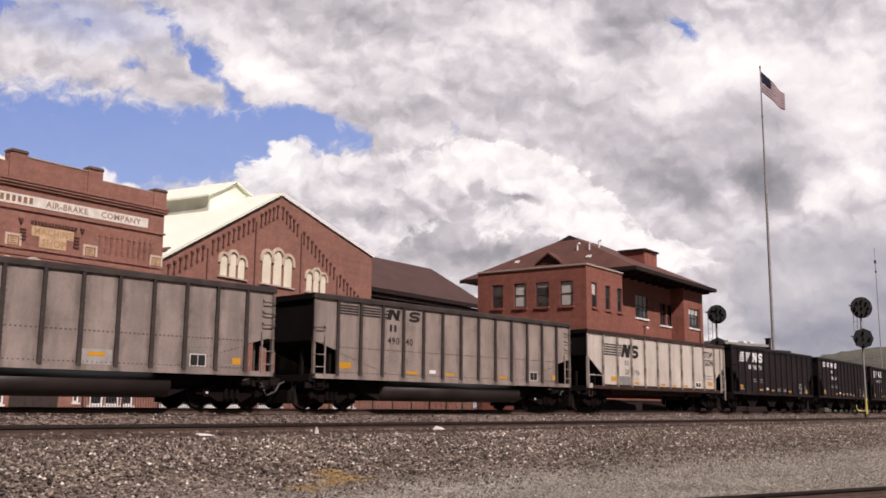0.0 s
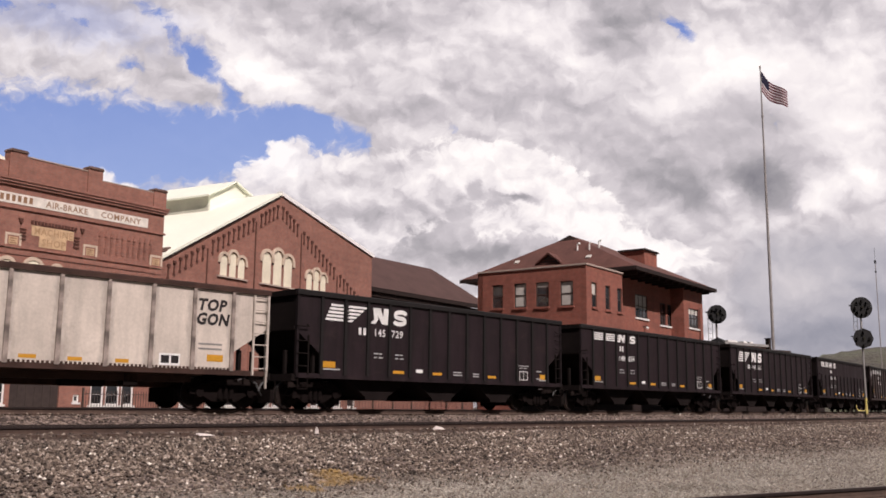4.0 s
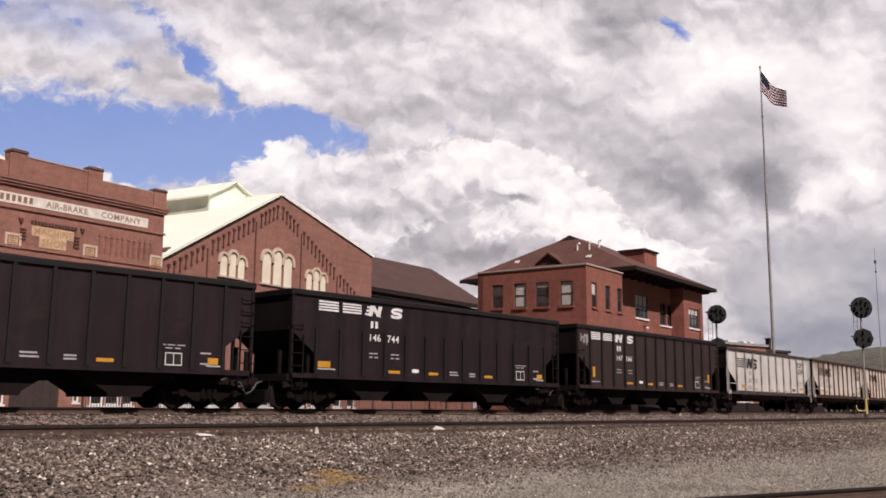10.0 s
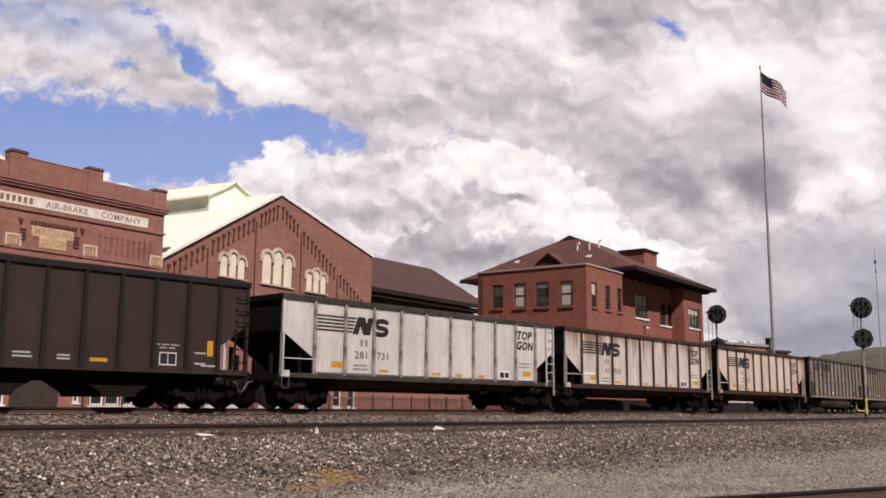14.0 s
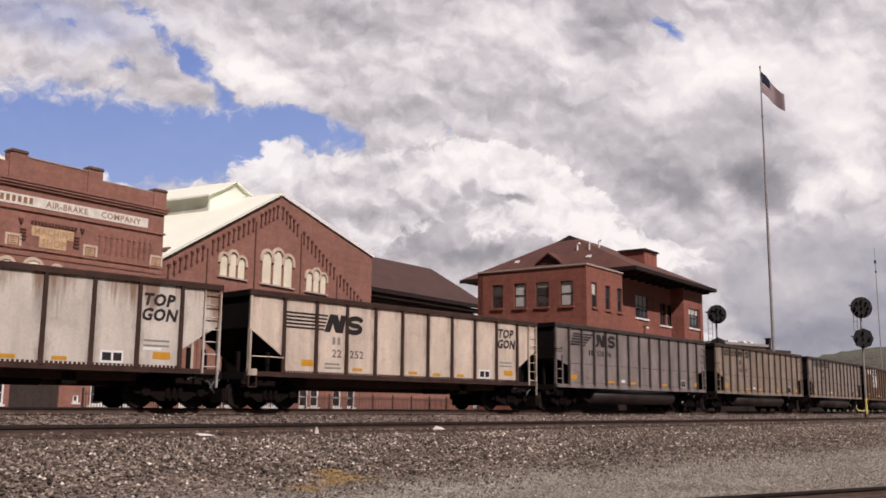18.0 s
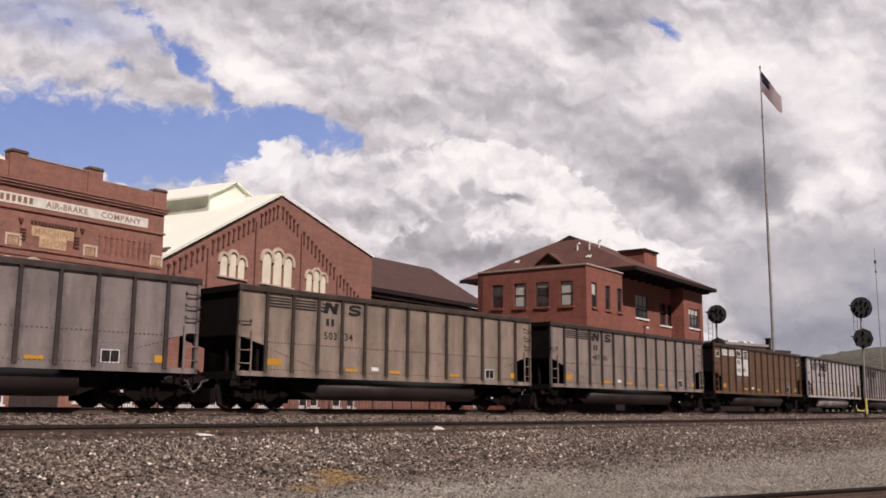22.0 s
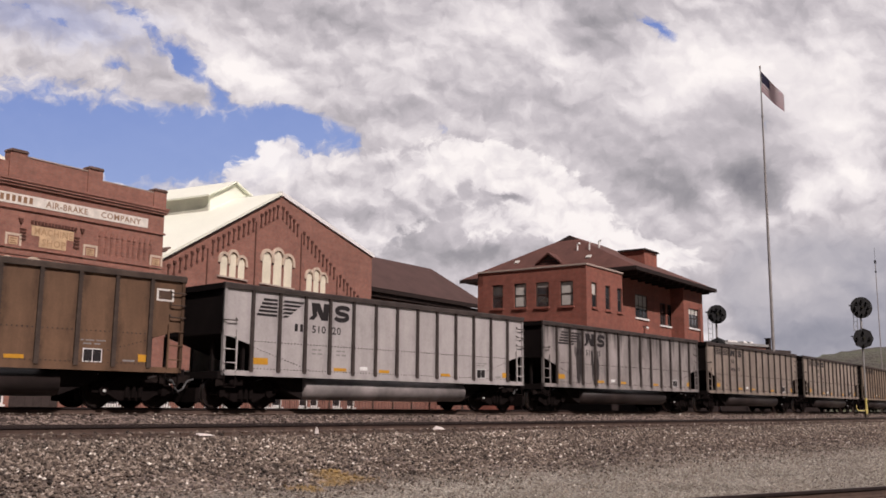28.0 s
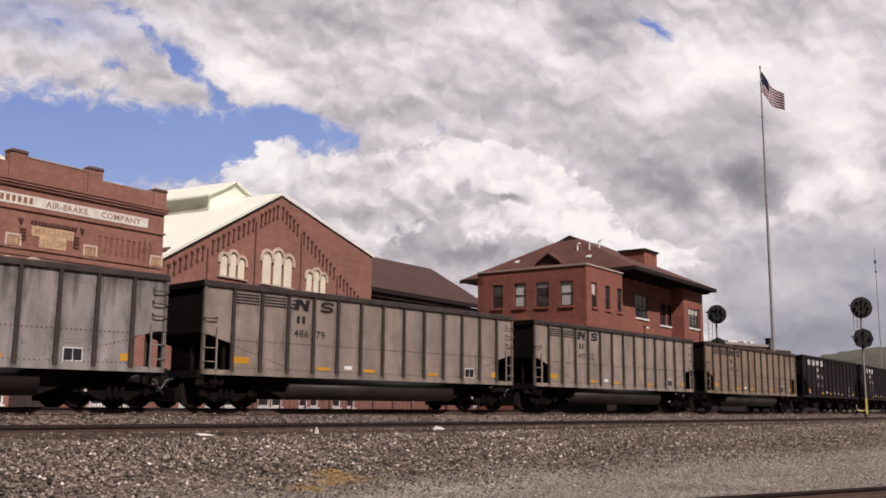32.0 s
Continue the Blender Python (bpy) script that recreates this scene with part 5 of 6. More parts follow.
def logo_stripes(car, kd, ink, style, band):
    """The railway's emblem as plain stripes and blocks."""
    st = kd.step
    x = [-HALF + st * i for i in range(kd.panels + 1)]
    g = Geo()
    if style == "bars":
        za, zb = kd.top - 0.62, kd.top - 0.26
        for i in (1, 2):
            for k in range(4):
                z = za + (zb - za) * k / 4
                slant(g, x[i] + 0.09, x[i + 1] - 0.09, z, z + 0.055, 0.0)
        part("emblem_stripes", g, band, car)
        n = Geo()
        zb2 = za + 0.34
        zl = za - 0.03
        slant(n, x[3] + 0.22, x[3] + 0.42, zl, zb2, 0.1)
        slant(n, x[3] + 0.62, x[3] + 0.8, zl, zb2, 0.1)
        n.add([(x[3] + 0.32, -1.5665, zb2), (x[3] + 0.66, -1.5665, zl), (x[3] + 0.86, -1.5665, zl), (x[3] + 0.54, -1.5665, zb2)], [(3, 2, 1, 0)])
        for k in range(3):
            slant(n, x[3] + 0.08 + 0.05 * k, x[3] + 0.3, zl + 0.03 + 0.12 * k, zl + 0.09 + 0.12 * k, 0)
        part("emblem_block", n, ink, car)
        s = Geo()
        s_shape(s, x[4] + 0.2, zl, 0.68, zb2 - zl)
        part("emblem_block", s, ink, car)
    elif style == "mane":
        za, zb = kd.top - 0.92, kd.top - 0.32
        for k in range(5):
            z = za + (zb - za) * k / 5
            slant(g, x[1] + 0.16 + 0.06 * k, x[2] - 0.1, z, z + 0.075, 0.012)
            slant(g, x[2] + 0.1, x[2] + 0.3 + 0.16 * k, z, z + 0.075, 0.1)
        part("emblem_stripes", g, ink, car)
        n = Geo()
        zl, zh = za + 0.02, zb - 0.02
        slant(n, x[3] + 0.14, x[3] + 0.36, zl, zl + 0.12, 0.1)
        slant(n, x[3] + 0.3, x[3] + 0.5, zl + 0.12, zh, -0.06)
        slant(n, x[3] + 0.72, x[4] - 0.08, zl, zh, 0.04)
        n.add([(x[3] + 0.3, -1.5665, zh), (x[3] + 0.68, -1.5665, zl), (x[3] + 0.86, -1.5665, zl), (x[3] + 0.6, -1.5665, zh)], [(3, 2, 1, 0)])
        part("emblem_block", n, ink, car)
        s = Geo()
        s_shape(s, x[4] + 0.12, zl, 0.76, zh - zl)
        part("emblem_block", s, ink, car)
    else:
        za, zb = kd.top - 1.12, kd.top - 0.54
        for k in range(5):
            z = za + 0.02 + (zb - za) * k / 5
            slant(g, x[1] + 0.08, x[2] + 0.34 + 0.04 * k, z, z + 0.062, 0)
        part("emblem_stripes", g, ink, car)
        n = Geo()
        slant(n, x[2] + 0.34, x[2] + 0.6, za - 0.02, zb, 0.24)
        slant(n, x[2] + 0.9, x[2] + 1.16, za - 0.02, zb, 0.16)
        n.add([(x[2] + 0.56, -1.568, zb), (x[2] + 0.84, -1.568, za - 0.02), (x[2] + 1.14, -1.568, za - 0.02), (x[2] + 0.92, -1.568, zb)], [(3, 2, 1, 0)])
        part("emblem_block", n, ink, car)
        s = Geo()
        s_shape(s, x[3] - 0.08, za - 0.04, 0.82, zb - za + 0.04)
        part("emblem_block", s, ink, car)


def s_shape(g, x, z, w, h):
    """A fat rounded double bend, slightly slanted."""
    arc = [(0.52 + 0.37 * math.cos(radians(t)), 0.69 + 0.2 * math.sin(radians(t))) for t in range(15, 271, 15)]
    arc += [(0.48 + 0.37 * math.cos(radians(t)), 0.31 + 0.19 * math.sin(radians(t))) for t in range(75, -166, -15)]
    pts = [(x + w * (u + 0.1 * v), z + h * v) for u, v in arc]
    half, rim = h * 0.135, []
    for i, (px, pz) in enumerate(pts):
        (ax, az), (bx, bz) = pts[max(0, i - 1)], pts[min(len(pts) - 1, i + 1)]
        k = half / math.hypot(bx - ax, bz - az)
        rim += [(px + (bz - az) * k, -1.5665, pz - (bx - ax) * k), (px - (bz - az) * k, -1.5665, pz + (bx - ax) * k)]
    g.add(rim, [(2 * i, 2 * i + 2, 2 * i + 3, 2 * i + 1) for i in range(len(pts) - 1)])


def letters(car, words, x, z, h, mat, stretch=1.0, lean=0.0):
    me = text_mesh(words, mat)
    if lean:
        key = (words, mat.name, lean)
        if key not in MESHES:
            MESHES[key] = me.copy()
            MESHES[key].transform(Matrix(((1, 0, lean, 0), (0, 1, 0, 0), (0, 0, 1, 0), (0, 0, 0, 1))))
        me = MESHES[key]
    return part("lettering", me, None, car, at=Matrix.Translation((x, -1.5668, z)) @ Matrix.Diagonal((h * stretch, 1, h, 1)))


def plate(car, name, x0, x1, z0, z1, mat, label="", y=-1.5672):
    return part(name, Geo().add([(x0, y, z0), (x1, y, z0), (x1, y, z1), (x0, y, z1), (x0, y + 0.006, z0), (x1, y + 0.006, z0), (x1, y + 0.006, z1), (x0, y + 0.006, z1)],
                                [(0, 1, 2, 3), (0, 4, 5, 1), (3, 2, 6, 7), (1, 5, 6, 2), (0, 3, 7, 4)]), mat, car, label)


def markings(car, kd, style, ink, left, right, sec, extra):
    """Emblem, number, stencils, reflectors and the data panel."""
    st = kd.step
    x = [-HALF + st * i for i in range(kd.panels + 1)]
    if style:
        logo_stripes(car, kd, ink, style, MARK_WHITE if any(e[0] == "patch" and e[5] is PATCH for e in extra) else ink)
    if style == "gon":
        zn = kd.top - 1.95
        plate(car, "mark_bar", x[2] + 0.72, x[2] + 0.84, zn + 0.42, zn + 0.66, MARK_FAINT)
        plate(car, "mark_bar", x[2] + 0.94, x[2] + 1.06, zn + 0.42, zn + 0.66, MARK_FAINT)
        letters(car, left, x[3] - 0.16 - 0.235 * len(left), zn, 0.26, sec, 1.15)
        letters(car, right, x[3] + 0.16, zn, 0.26, sec, 1.15)
        i = 9
        letters(car, "TOP", x[i] + 0.1, kd.top - 0.78, 0.34, ink, 1.02, 0.2)
        letters(car, "GON", x[i] + 0.07, kd.top - 1.2, 0.34, ink, 0.98, 0.2)
        for k, (a, b) in enumerate(((0.1, 0.8), (0.1, 0.75))):
            plate(car, "stencil_bar", x[2] + 0.3 + a, x[2] + 0.3 + b, 1.3 + 0.13 * k, 1.36 + 0.13 * k, MARK_FAINT)
            plate(car, "stencil_bar", x[9] + 0.2, x[9] + 1.0, 1.7 + 0.14 * k, 1.75 + 0.14 * k, MARK_FAINT)
        plate(car, "data_panel", x[8] + 0.28, x[8] + 0.95, 1.2, 1.54, MARK_WHITE, "white-rimmed data panel")
        plate(car, "panel_text", x[8] + 0.34, x[8] + 0.6, 1.26, 1.48, MARK_BLACK, y=-1.5685)
        plate(car, "panel_text", x[8] + 0.66, x[8] + 0.9, 1.26, 1.48, MARK_BLACK, y=-1.5685)
        refl = [(1, 0.75, 0.5, 1.36), (3, 0.3, 0.45, 1.26), (5, 0.35, 0.45, 1.24), (7, 0.3, 0.4, 1.22), (9, 0.5, 0.55, 1.36), (6, 0.3, 0.4, 1.22)]
    else:
        zt = kd.top - 1.02 if style == "bars" else None
        if style == "bars":
            plate(car, "mark_bar", x[3] + 0.36, x[3] + 0.48, zt - 0.04, zt + 0.2, ink)
            plate(car, "mark_bar", x[3] + 0.58, x[3] + 0.7, zt - 0.04, zt + 0.2, ink)
            zn = kd.top - 1.5
            letters(car, left, x[4] - 0.08 - 0.235 * len(left), zn, 0.25, ink, 1.1)
            letters(car, right, x[4] + 0.12, zn, 0.25, ink, 1.1)
        elif style == "mane":
            zn = kd.top - 1.32
            plate(car, "mark_bar", x[3] - 0.42, x[3] - 0.3, zn, zn + 0.24, ink)
            plate(car, "mark_bar", x[3] - 0.2, x[3] - 0.08, zn, zn + 0.24, ink)
            letters(car, left, x[4] - 0.06 - 0.235 * len(left), zn, 0.25, ink, 1.1)
            letters(car, right, x[4] + 0.1, zn, 0.25, ink, 1.1)
        for i in (3, 4):
            for k in range(2):
                z = 1.74 + 0.13 * k
                plate(car, "stencil_bar", x[i] + 0.32, x[i] + 0.47 + 0.05 * k, z, z + 0.045, sec)
                plate(car, "stencil_bar", x[i] + 0.56, x[i] + 0.74 - 0.04 * k, z, z + 0.045, sec)
        dp = plate(car, "data_panel", x[11] + 0.2, x[11] + 0.74, 1.2, 1.56, MARK_WHITE, "data panel with a pale rim")
        plate(car, "panel_text", x[11] + 0.225, x[11] + 0.46, 1.225, 1.535, MARK_BLACK, y=-1.5685)
        plate(car, "panel_text", x[11] + 0.48, x[11] + 0.715, 1.225, 1.535, MARK_BLACK, y=-1.5685)
        for k, words in enumerate(((0.2, 0.42, 0.5, 0.68), (0.12, 0.2, 0.26, 0.5, 0.56, 0.82))):
            for a, b in zip(words[::2], words[1::2]):
                plate(car, "stencil_bar", x[11] + a, x[11] + b, 1.67 + 0.09 * k, 1.705 + 0.09 * k, sec)
        plate(car, "stencil_bar", x[12] + 0.3, x[12] + 0.65, 1.25, 1.3, sec)
        plate(car, "label_plate", x[5] + 0.36, x[5] + 0.7, 1.3, 1.42, MARK_WHITE)
        refl = [(1, 0.1, 0.55, 1.34), (4, 0.22, 0.56, 1.24), (6, 0.2, 0.5, 1.24), (9, 0.25, 0.5, 1.22), (12, 0.75, 0.35, 1.26)] if style != "plain" else [(1, 0.1, 0.55, 1.34), (5, 0.3, 0.5, 1.2), (12, 0.6, 0.3, 1.3)]
    for i, a, w, z in refl:
        if i in (1, 12) and any(e[0] == "reflector" for e in extra):
            continue
        high = 0.2 if i in (1, 12) or (style == "gon" and i == 9) else 0.1
        if kd is HOPPER and i == 12:
            a, high = 0.55, 0.2
        plate(car, "reflector", x[i] + a, x[i] + a + w, z, z + high, YELLOW, "yellow reflective strip")
    if kd is HOPPER:
        for i, a, w, z in ((7, 0.3, 0.5, 1.26), (7, 0.3, 0.45, 1.36), (8, 0.4, 0.35, 1.24), (8, 0.4, 0.35, 1.33), (1, 0.12, 0.75, 1.27), (12, 0.5, 0.5, 1.2), (12, 0.3, 0.35, 1.56)):
            plate(car, "stencil_bar", x[i] + a, x[i] + a + w, z, z + 0.045, sec)
    for name, x0, x1, z0, z1, mat, label in extra:
        plate(car, name, x0, x1, z0, z1, mat, label, y=-1.5672 if name in ("reflector", "stencil") else -1.5642)


def post_geo(pt, riveted):
    """A tapered side post with rivet heads down its face."""
    g = Geo().prism([(-0.062, 1.1), (0.062, 1.1), (0.05, pt), (-0.05, pt)], -1.625, -1.555)
    if riveted:
        for k in range(14):
            z = 1.2 + k * (pt - 1.3) / 13
            g.box(-0.018, 0.018, -1.633, -1.625, z - 0.018, z + 0.018)
    return g


def railcar(kd, label, paint, trim, ink, sec, style, left, right, extra=()):
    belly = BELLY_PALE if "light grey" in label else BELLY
    car = thing("hopper_car" if kd is HOPPER else "gondola_car", Matrix.Identity(4), label, "freight car", "cars of the coal train")
    H, st, L = kd.top, kd.step, HALF
    sheet = Geo().prism([(-L, H - 0.1), (L, H - 0.1), (L, kd.z_end), (L - st, kd.z_in), (L - st, SILL), (st - L, SILL), (st - L, kd.z_in), (-L, kd.z_end)], -1.56, -1.535)
    part("side_sheet", sheet, paint, car)
    part("side_sheet", Geo().prism([(-L, H - 0.1), (L, H - 0.1), (L, kd.z_end), (L - st, kd.z_in), (L - st, SILL), (st - L, SILL), (st - L, kd.z_in), (-L, kd.z_end)], 1.535, 1.56), paint, car)
    key = (kd.panels, kd.top)
    for y0, y1 in ((-1.63, -1.45), (1.45, 1.63)):
        part("top_chord", shared(("chord", key, y0, trim.name), lambda: Geo().across([(y0, H - 0.17), (y1, H - 0.17), (y1, H - 0.02), (y1 - 0.04, H), (y0 + 0.03, H), (y0, H - 0.03)], -L - 0.03, L + 0.03).mesh("top_chord", trim)), None, car)
        part("side_sill", shared(("sill", key, y0, paint.name), lambda: Geo().across([(y0 + 0.03, 0.98), (y1, 0.98), (y1, 1.06), (y0 + 0.08, 1.13), (y0 + 0.03, 1.13)], -L, L).mesh("side_sill", trim if kd is GON else paint)), None, car)
    pt = 2.62 if paint.name == "paint_black_c" else H - 0.17
    rib = PALE_POST if paint.name in ("paint_chalk", "paint_white") else trim
    post = shared(("post", key, rib.name, pt), lambda: post_geo(pt, kd is not HOPPER).mesh("side_post", rib))
    back = shared(("post_back", key, trim.name), lambda: Geo().prism([(-0.062, 1.1), (0.062, 1.1), (0.05, H - 0.17), (-0.05, H - 0.17)], 1.555, 1.625).mesh("side_post", trim))
    for i in range(1, kd.panels):
        part("side_post", post, None, car, at=pose(-L + st * i, 0, 0))
        part("side_post", back, None, car, at=pose(-L + st * i, 0, 0))
    corner = shared(("corner", key, paint.name), lambda: Geo().box(-0.045, 0.045, -1.6, -1.5, 0.98, H - 0.17).mesh("corner_post", paint))
    zs = kd.slope_in
    for sgn in (-1, 1):
        part("corner_post", corner, None, car, at=pose(sgn * (L - 0.045), 0, 0))
        part("corner_post", corner, None, car, at=pose(sgn * (L - 0.045), 3.1, 0))
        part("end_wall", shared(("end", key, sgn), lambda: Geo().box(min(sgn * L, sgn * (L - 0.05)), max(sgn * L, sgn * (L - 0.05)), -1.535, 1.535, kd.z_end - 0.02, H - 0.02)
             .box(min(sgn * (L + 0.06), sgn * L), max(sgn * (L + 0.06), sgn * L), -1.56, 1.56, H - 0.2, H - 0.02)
             .box(min(sgn * (L + 0.05), sgn * L), max(sgn * (L + 0.05), sgn * L), -1.5, 1.5, kd.z_end, kd.z_end + 0.12).mesh("end_wall", END_BLACK)), None, car, "end wall black with soot and painted shade")
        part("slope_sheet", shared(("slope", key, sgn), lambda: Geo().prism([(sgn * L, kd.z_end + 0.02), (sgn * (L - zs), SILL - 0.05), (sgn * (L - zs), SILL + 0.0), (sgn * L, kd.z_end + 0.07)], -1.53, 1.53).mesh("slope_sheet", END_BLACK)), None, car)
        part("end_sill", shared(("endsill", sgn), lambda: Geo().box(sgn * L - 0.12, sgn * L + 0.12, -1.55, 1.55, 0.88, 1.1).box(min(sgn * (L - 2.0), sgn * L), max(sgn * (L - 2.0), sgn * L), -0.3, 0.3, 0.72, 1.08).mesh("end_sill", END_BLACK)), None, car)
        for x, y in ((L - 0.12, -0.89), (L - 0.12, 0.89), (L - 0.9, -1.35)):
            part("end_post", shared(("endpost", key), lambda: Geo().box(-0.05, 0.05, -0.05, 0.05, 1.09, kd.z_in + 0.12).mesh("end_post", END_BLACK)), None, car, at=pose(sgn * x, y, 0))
        part("coupler", shared(("coupler", sgn), lambda: Geo().box(min(sgn * L, sgn * (L + 0.62)), max(sgn * L, sgn * (L + 0.62)), -0.11, 0.11, 0.76, 0.98)
             .box(min(sgn * (L + 0.55), sgn * (L + 0.79)), max(sgn * (L + 0.55), sgn * (L + 0.79)), -0.2, 0.2, 0.72, 1.02).mesh("coupler", WHEEL_STEEL)), None, car)
        part("air_hose", shared(("hose", sgn), lambda: Geo().line([(sgn * (L + 0.15), -0.35, 0.86), (sgn * (L + 0.4), -0.42, 0.8), (sgn * (L + 0.55), -0.4, 0.55), (sgn * (L + 0.75), -0.25, 0.42)], 0.03).mesh("air_hose", HOSE)), None, car, "grey air brake hose")
        truck(car, sgn * 6.12)
        if kd is TUB and sgn > 0:
            # White disc paints the sparkle on one bearing cap.
            part("bearing_cap", shared("bearing_cap", lambda: Geo().rod((5.23, -1.24, 0.457), (5.23, -1.18, 0.457), 0.035, 10).mesh("bearing_cap", MARK_WHITE)), None, car, "bearing cap painted white as its glint")
    # ladders and grab irons
    lad = Geo()
    if kd is GON:
        lad.box(L - 0.62, L - 0.57, -1.66, -1.6, 1.0, H - 0.2).box(L - 0.12, L - 0.07, -1.66, -1.6, 0.6, H - 0.2)
        for k in range(7):
            lad.rod((L - 0.6, -1.65, 1.2 + 0.36 * k), (L - 0.1, -1.65, 1.2 + 0.36 * k), 0.018, 5)
        part("ladder", lad, paint, car)
        part("grab_iron", Geo().rod((-L, -1.62, 1.58), (-L + st, -1.62, 1.58), 0.02, 5).rod((-L + 0.02, -1.62, 1.1), (-L + 0.02, -1.62, 2.4), 0.035, 5), paint, car)
        part("corner_bracket", Geo().box(-L - 0.02, -L + 0.3, -1.64, -1.5, 1.0, 1.2), paint, car)
        part("step", Geo().line([(-L + 0.02, -1.61, 1.0), (-L + 0.02, -1.61, 0.64), (-L + 0.3, -1.61, 0.64), (-L + 0.3, -1.61, 1.0)], 0.025, 5), trim, car)
    else:
        for sgn in (-1, 1):
            g = Geo().box(min(sgn * (L - 0.45), sgn * (L - 0.5)), max(sgn * (L - 0.45), sgn * (L - 0.5)), -1.64, -1.6, 1.1, 2.35)
            for z in (1.35, 1.75, 2.15):
                g.rod((sgn * L, -1.62, z), (sgn * (L - 0.48), -1.62, z), 0.02, 5)
            part("ladder", g, END_BLACK if kd is HOPPER else paint, car)
            for z in ((2.62,) if sgn < 0 else (2.55, 2.9, 3.25)):
                g = Geo().line([(sgn * L, -1.57, z), (sgn * L, -1.66, z), (sgn * (L - 0.45), -1.66, z), (sgn * (L - 0.45), -1.57, z + 0.08)], 0.018, 5)
                part("grab_iron", g, END_BLACK if kd is HOPPER else trim, car)
            part("step", Geo().line([(sgn * (L - 0.1), -1.58, 1.0), (sgn * (L - 0.1), -1.58, 0.62), (sgn * (L - 0.5), -1.58, 0.62), (sgn * (L - 0.5), -1.58, 1.0)], 0.025, 5), STEEL_DARK, car)
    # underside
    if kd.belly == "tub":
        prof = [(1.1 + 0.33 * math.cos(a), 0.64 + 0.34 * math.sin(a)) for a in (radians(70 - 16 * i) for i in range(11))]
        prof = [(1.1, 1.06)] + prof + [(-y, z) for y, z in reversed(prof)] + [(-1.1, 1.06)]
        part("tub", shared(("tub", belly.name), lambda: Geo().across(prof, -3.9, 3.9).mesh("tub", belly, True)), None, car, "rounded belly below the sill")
        # Belly ends take the near-black, which draws their shade besides soot.
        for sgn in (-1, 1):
            part("tub_slope", shared(("tub_slope", sgn), lambda: Geo().prism([(sgn * 3.9, 1.06), (sgn * 5.2, 1.06), (sgn * 4.7, 0.6), (sgn * 3.9, 0.3)], -1.18, 1.18).mesh("tub_slope", END_BLACK)), None, car, "sloping belly end, dark with soot and painted shade")
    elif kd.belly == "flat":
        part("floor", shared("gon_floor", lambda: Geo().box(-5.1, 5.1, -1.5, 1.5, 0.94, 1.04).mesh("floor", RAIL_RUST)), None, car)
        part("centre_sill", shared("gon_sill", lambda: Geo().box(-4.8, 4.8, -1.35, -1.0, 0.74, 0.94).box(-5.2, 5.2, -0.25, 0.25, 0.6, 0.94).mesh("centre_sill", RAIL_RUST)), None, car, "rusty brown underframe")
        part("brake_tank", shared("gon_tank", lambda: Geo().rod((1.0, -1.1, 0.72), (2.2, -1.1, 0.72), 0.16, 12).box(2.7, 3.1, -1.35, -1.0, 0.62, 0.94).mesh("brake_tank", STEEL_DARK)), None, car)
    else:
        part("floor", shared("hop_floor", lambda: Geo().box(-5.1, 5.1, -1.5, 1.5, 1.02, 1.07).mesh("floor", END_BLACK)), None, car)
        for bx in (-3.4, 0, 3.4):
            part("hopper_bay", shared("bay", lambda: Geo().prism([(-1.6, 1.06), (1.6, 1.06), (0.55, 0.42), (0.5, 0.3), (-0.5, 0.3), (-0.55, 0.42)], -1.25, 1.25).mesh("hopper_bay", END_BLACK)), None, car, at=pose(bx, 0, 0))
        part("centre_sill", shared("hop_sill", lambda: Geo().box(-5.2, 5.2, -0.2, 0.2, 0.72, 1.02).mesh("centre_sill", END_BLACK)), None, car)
    # rivet rows
    if kd is TUB:
        def rows():
            g = Geo()
            for i in range(14):
                for k in range(7):
                    x = -L + st * i + 0.13 + k * 0.13
                    if 0 < i < 13:
                        g.box(x - 0.018, x + 0.018, -1.575, -1.56, 2.02, 2.056)
                        g.box(x - 0.015, x + 0.015, -1.575, -1.56, 1.19, 1.22)
            for sgn in (-1, 1):
                for k in range(20):
                    x, z = L - st - 0.12 * k, kd.z_in - 0.04 - 0.034 * k
                    g.box(sgn * x - 0.015, sgn * x + 0.015, -1.575, -1.56, z - 0.015, z + 0.015)
            for i in range(15):
                for k in range(16):
                    x, z = -L + st * i + (0.085 if i < 14 else -0.085), 1.25 + 0.15 * k
                    if 0 < i < 14 or z > 2.4:
                        g.box(x - 0.012, x + 0.012, -1.572, -1.56, z, z + 0.024)
            return g.mesh("riveting", trim)
        tagged(part("riveting", shared(("rivets", trim.name), rows), None, car), kind="stuff")
    elif kd is GON:
        def row():
            g = Geo()
            for k in range(96):
                x = -L + st + 0.1 + k * (2 * L - 2 * st - 0.2) / 95
                g.box(x - 0.03, x + 0.03, -1.6, -1.56, 1.12, 1.19)
            return g.mesh("riveting", trim)
        tagged(part("riveting", shared(("rivets_gon", trim.name), row), None, car), kind="stuff")
    markings(car, kd, style, ink, left, right, sec, extra)
    return car


BLACK_TRIM = worn("trim_black", (0.012, 0.01, 0.01), 0.7, 2, 0.7)
GREY_TRIM = worn("trim_grey", (0.072, 0.055, 0.05), 0.45, 2, 0.75)
TAN_TRIM = worn("trim_tan", (0.082, 0.058, 0.046), 0.45, 2, 0.75)
BROWN_TRIM = worn("trim_brown", (0.066, 0.033, 0.025), 0.5, 2, 0.8)
PALE_POST = worn("post_chalk", (0.42, 0.35, 0.31), 0.3, 2.4, 0.8, grain=9)
FADED = worn("patch_faded", (0.42, 0.39, 0.37), 0.7, 3, 0.7)
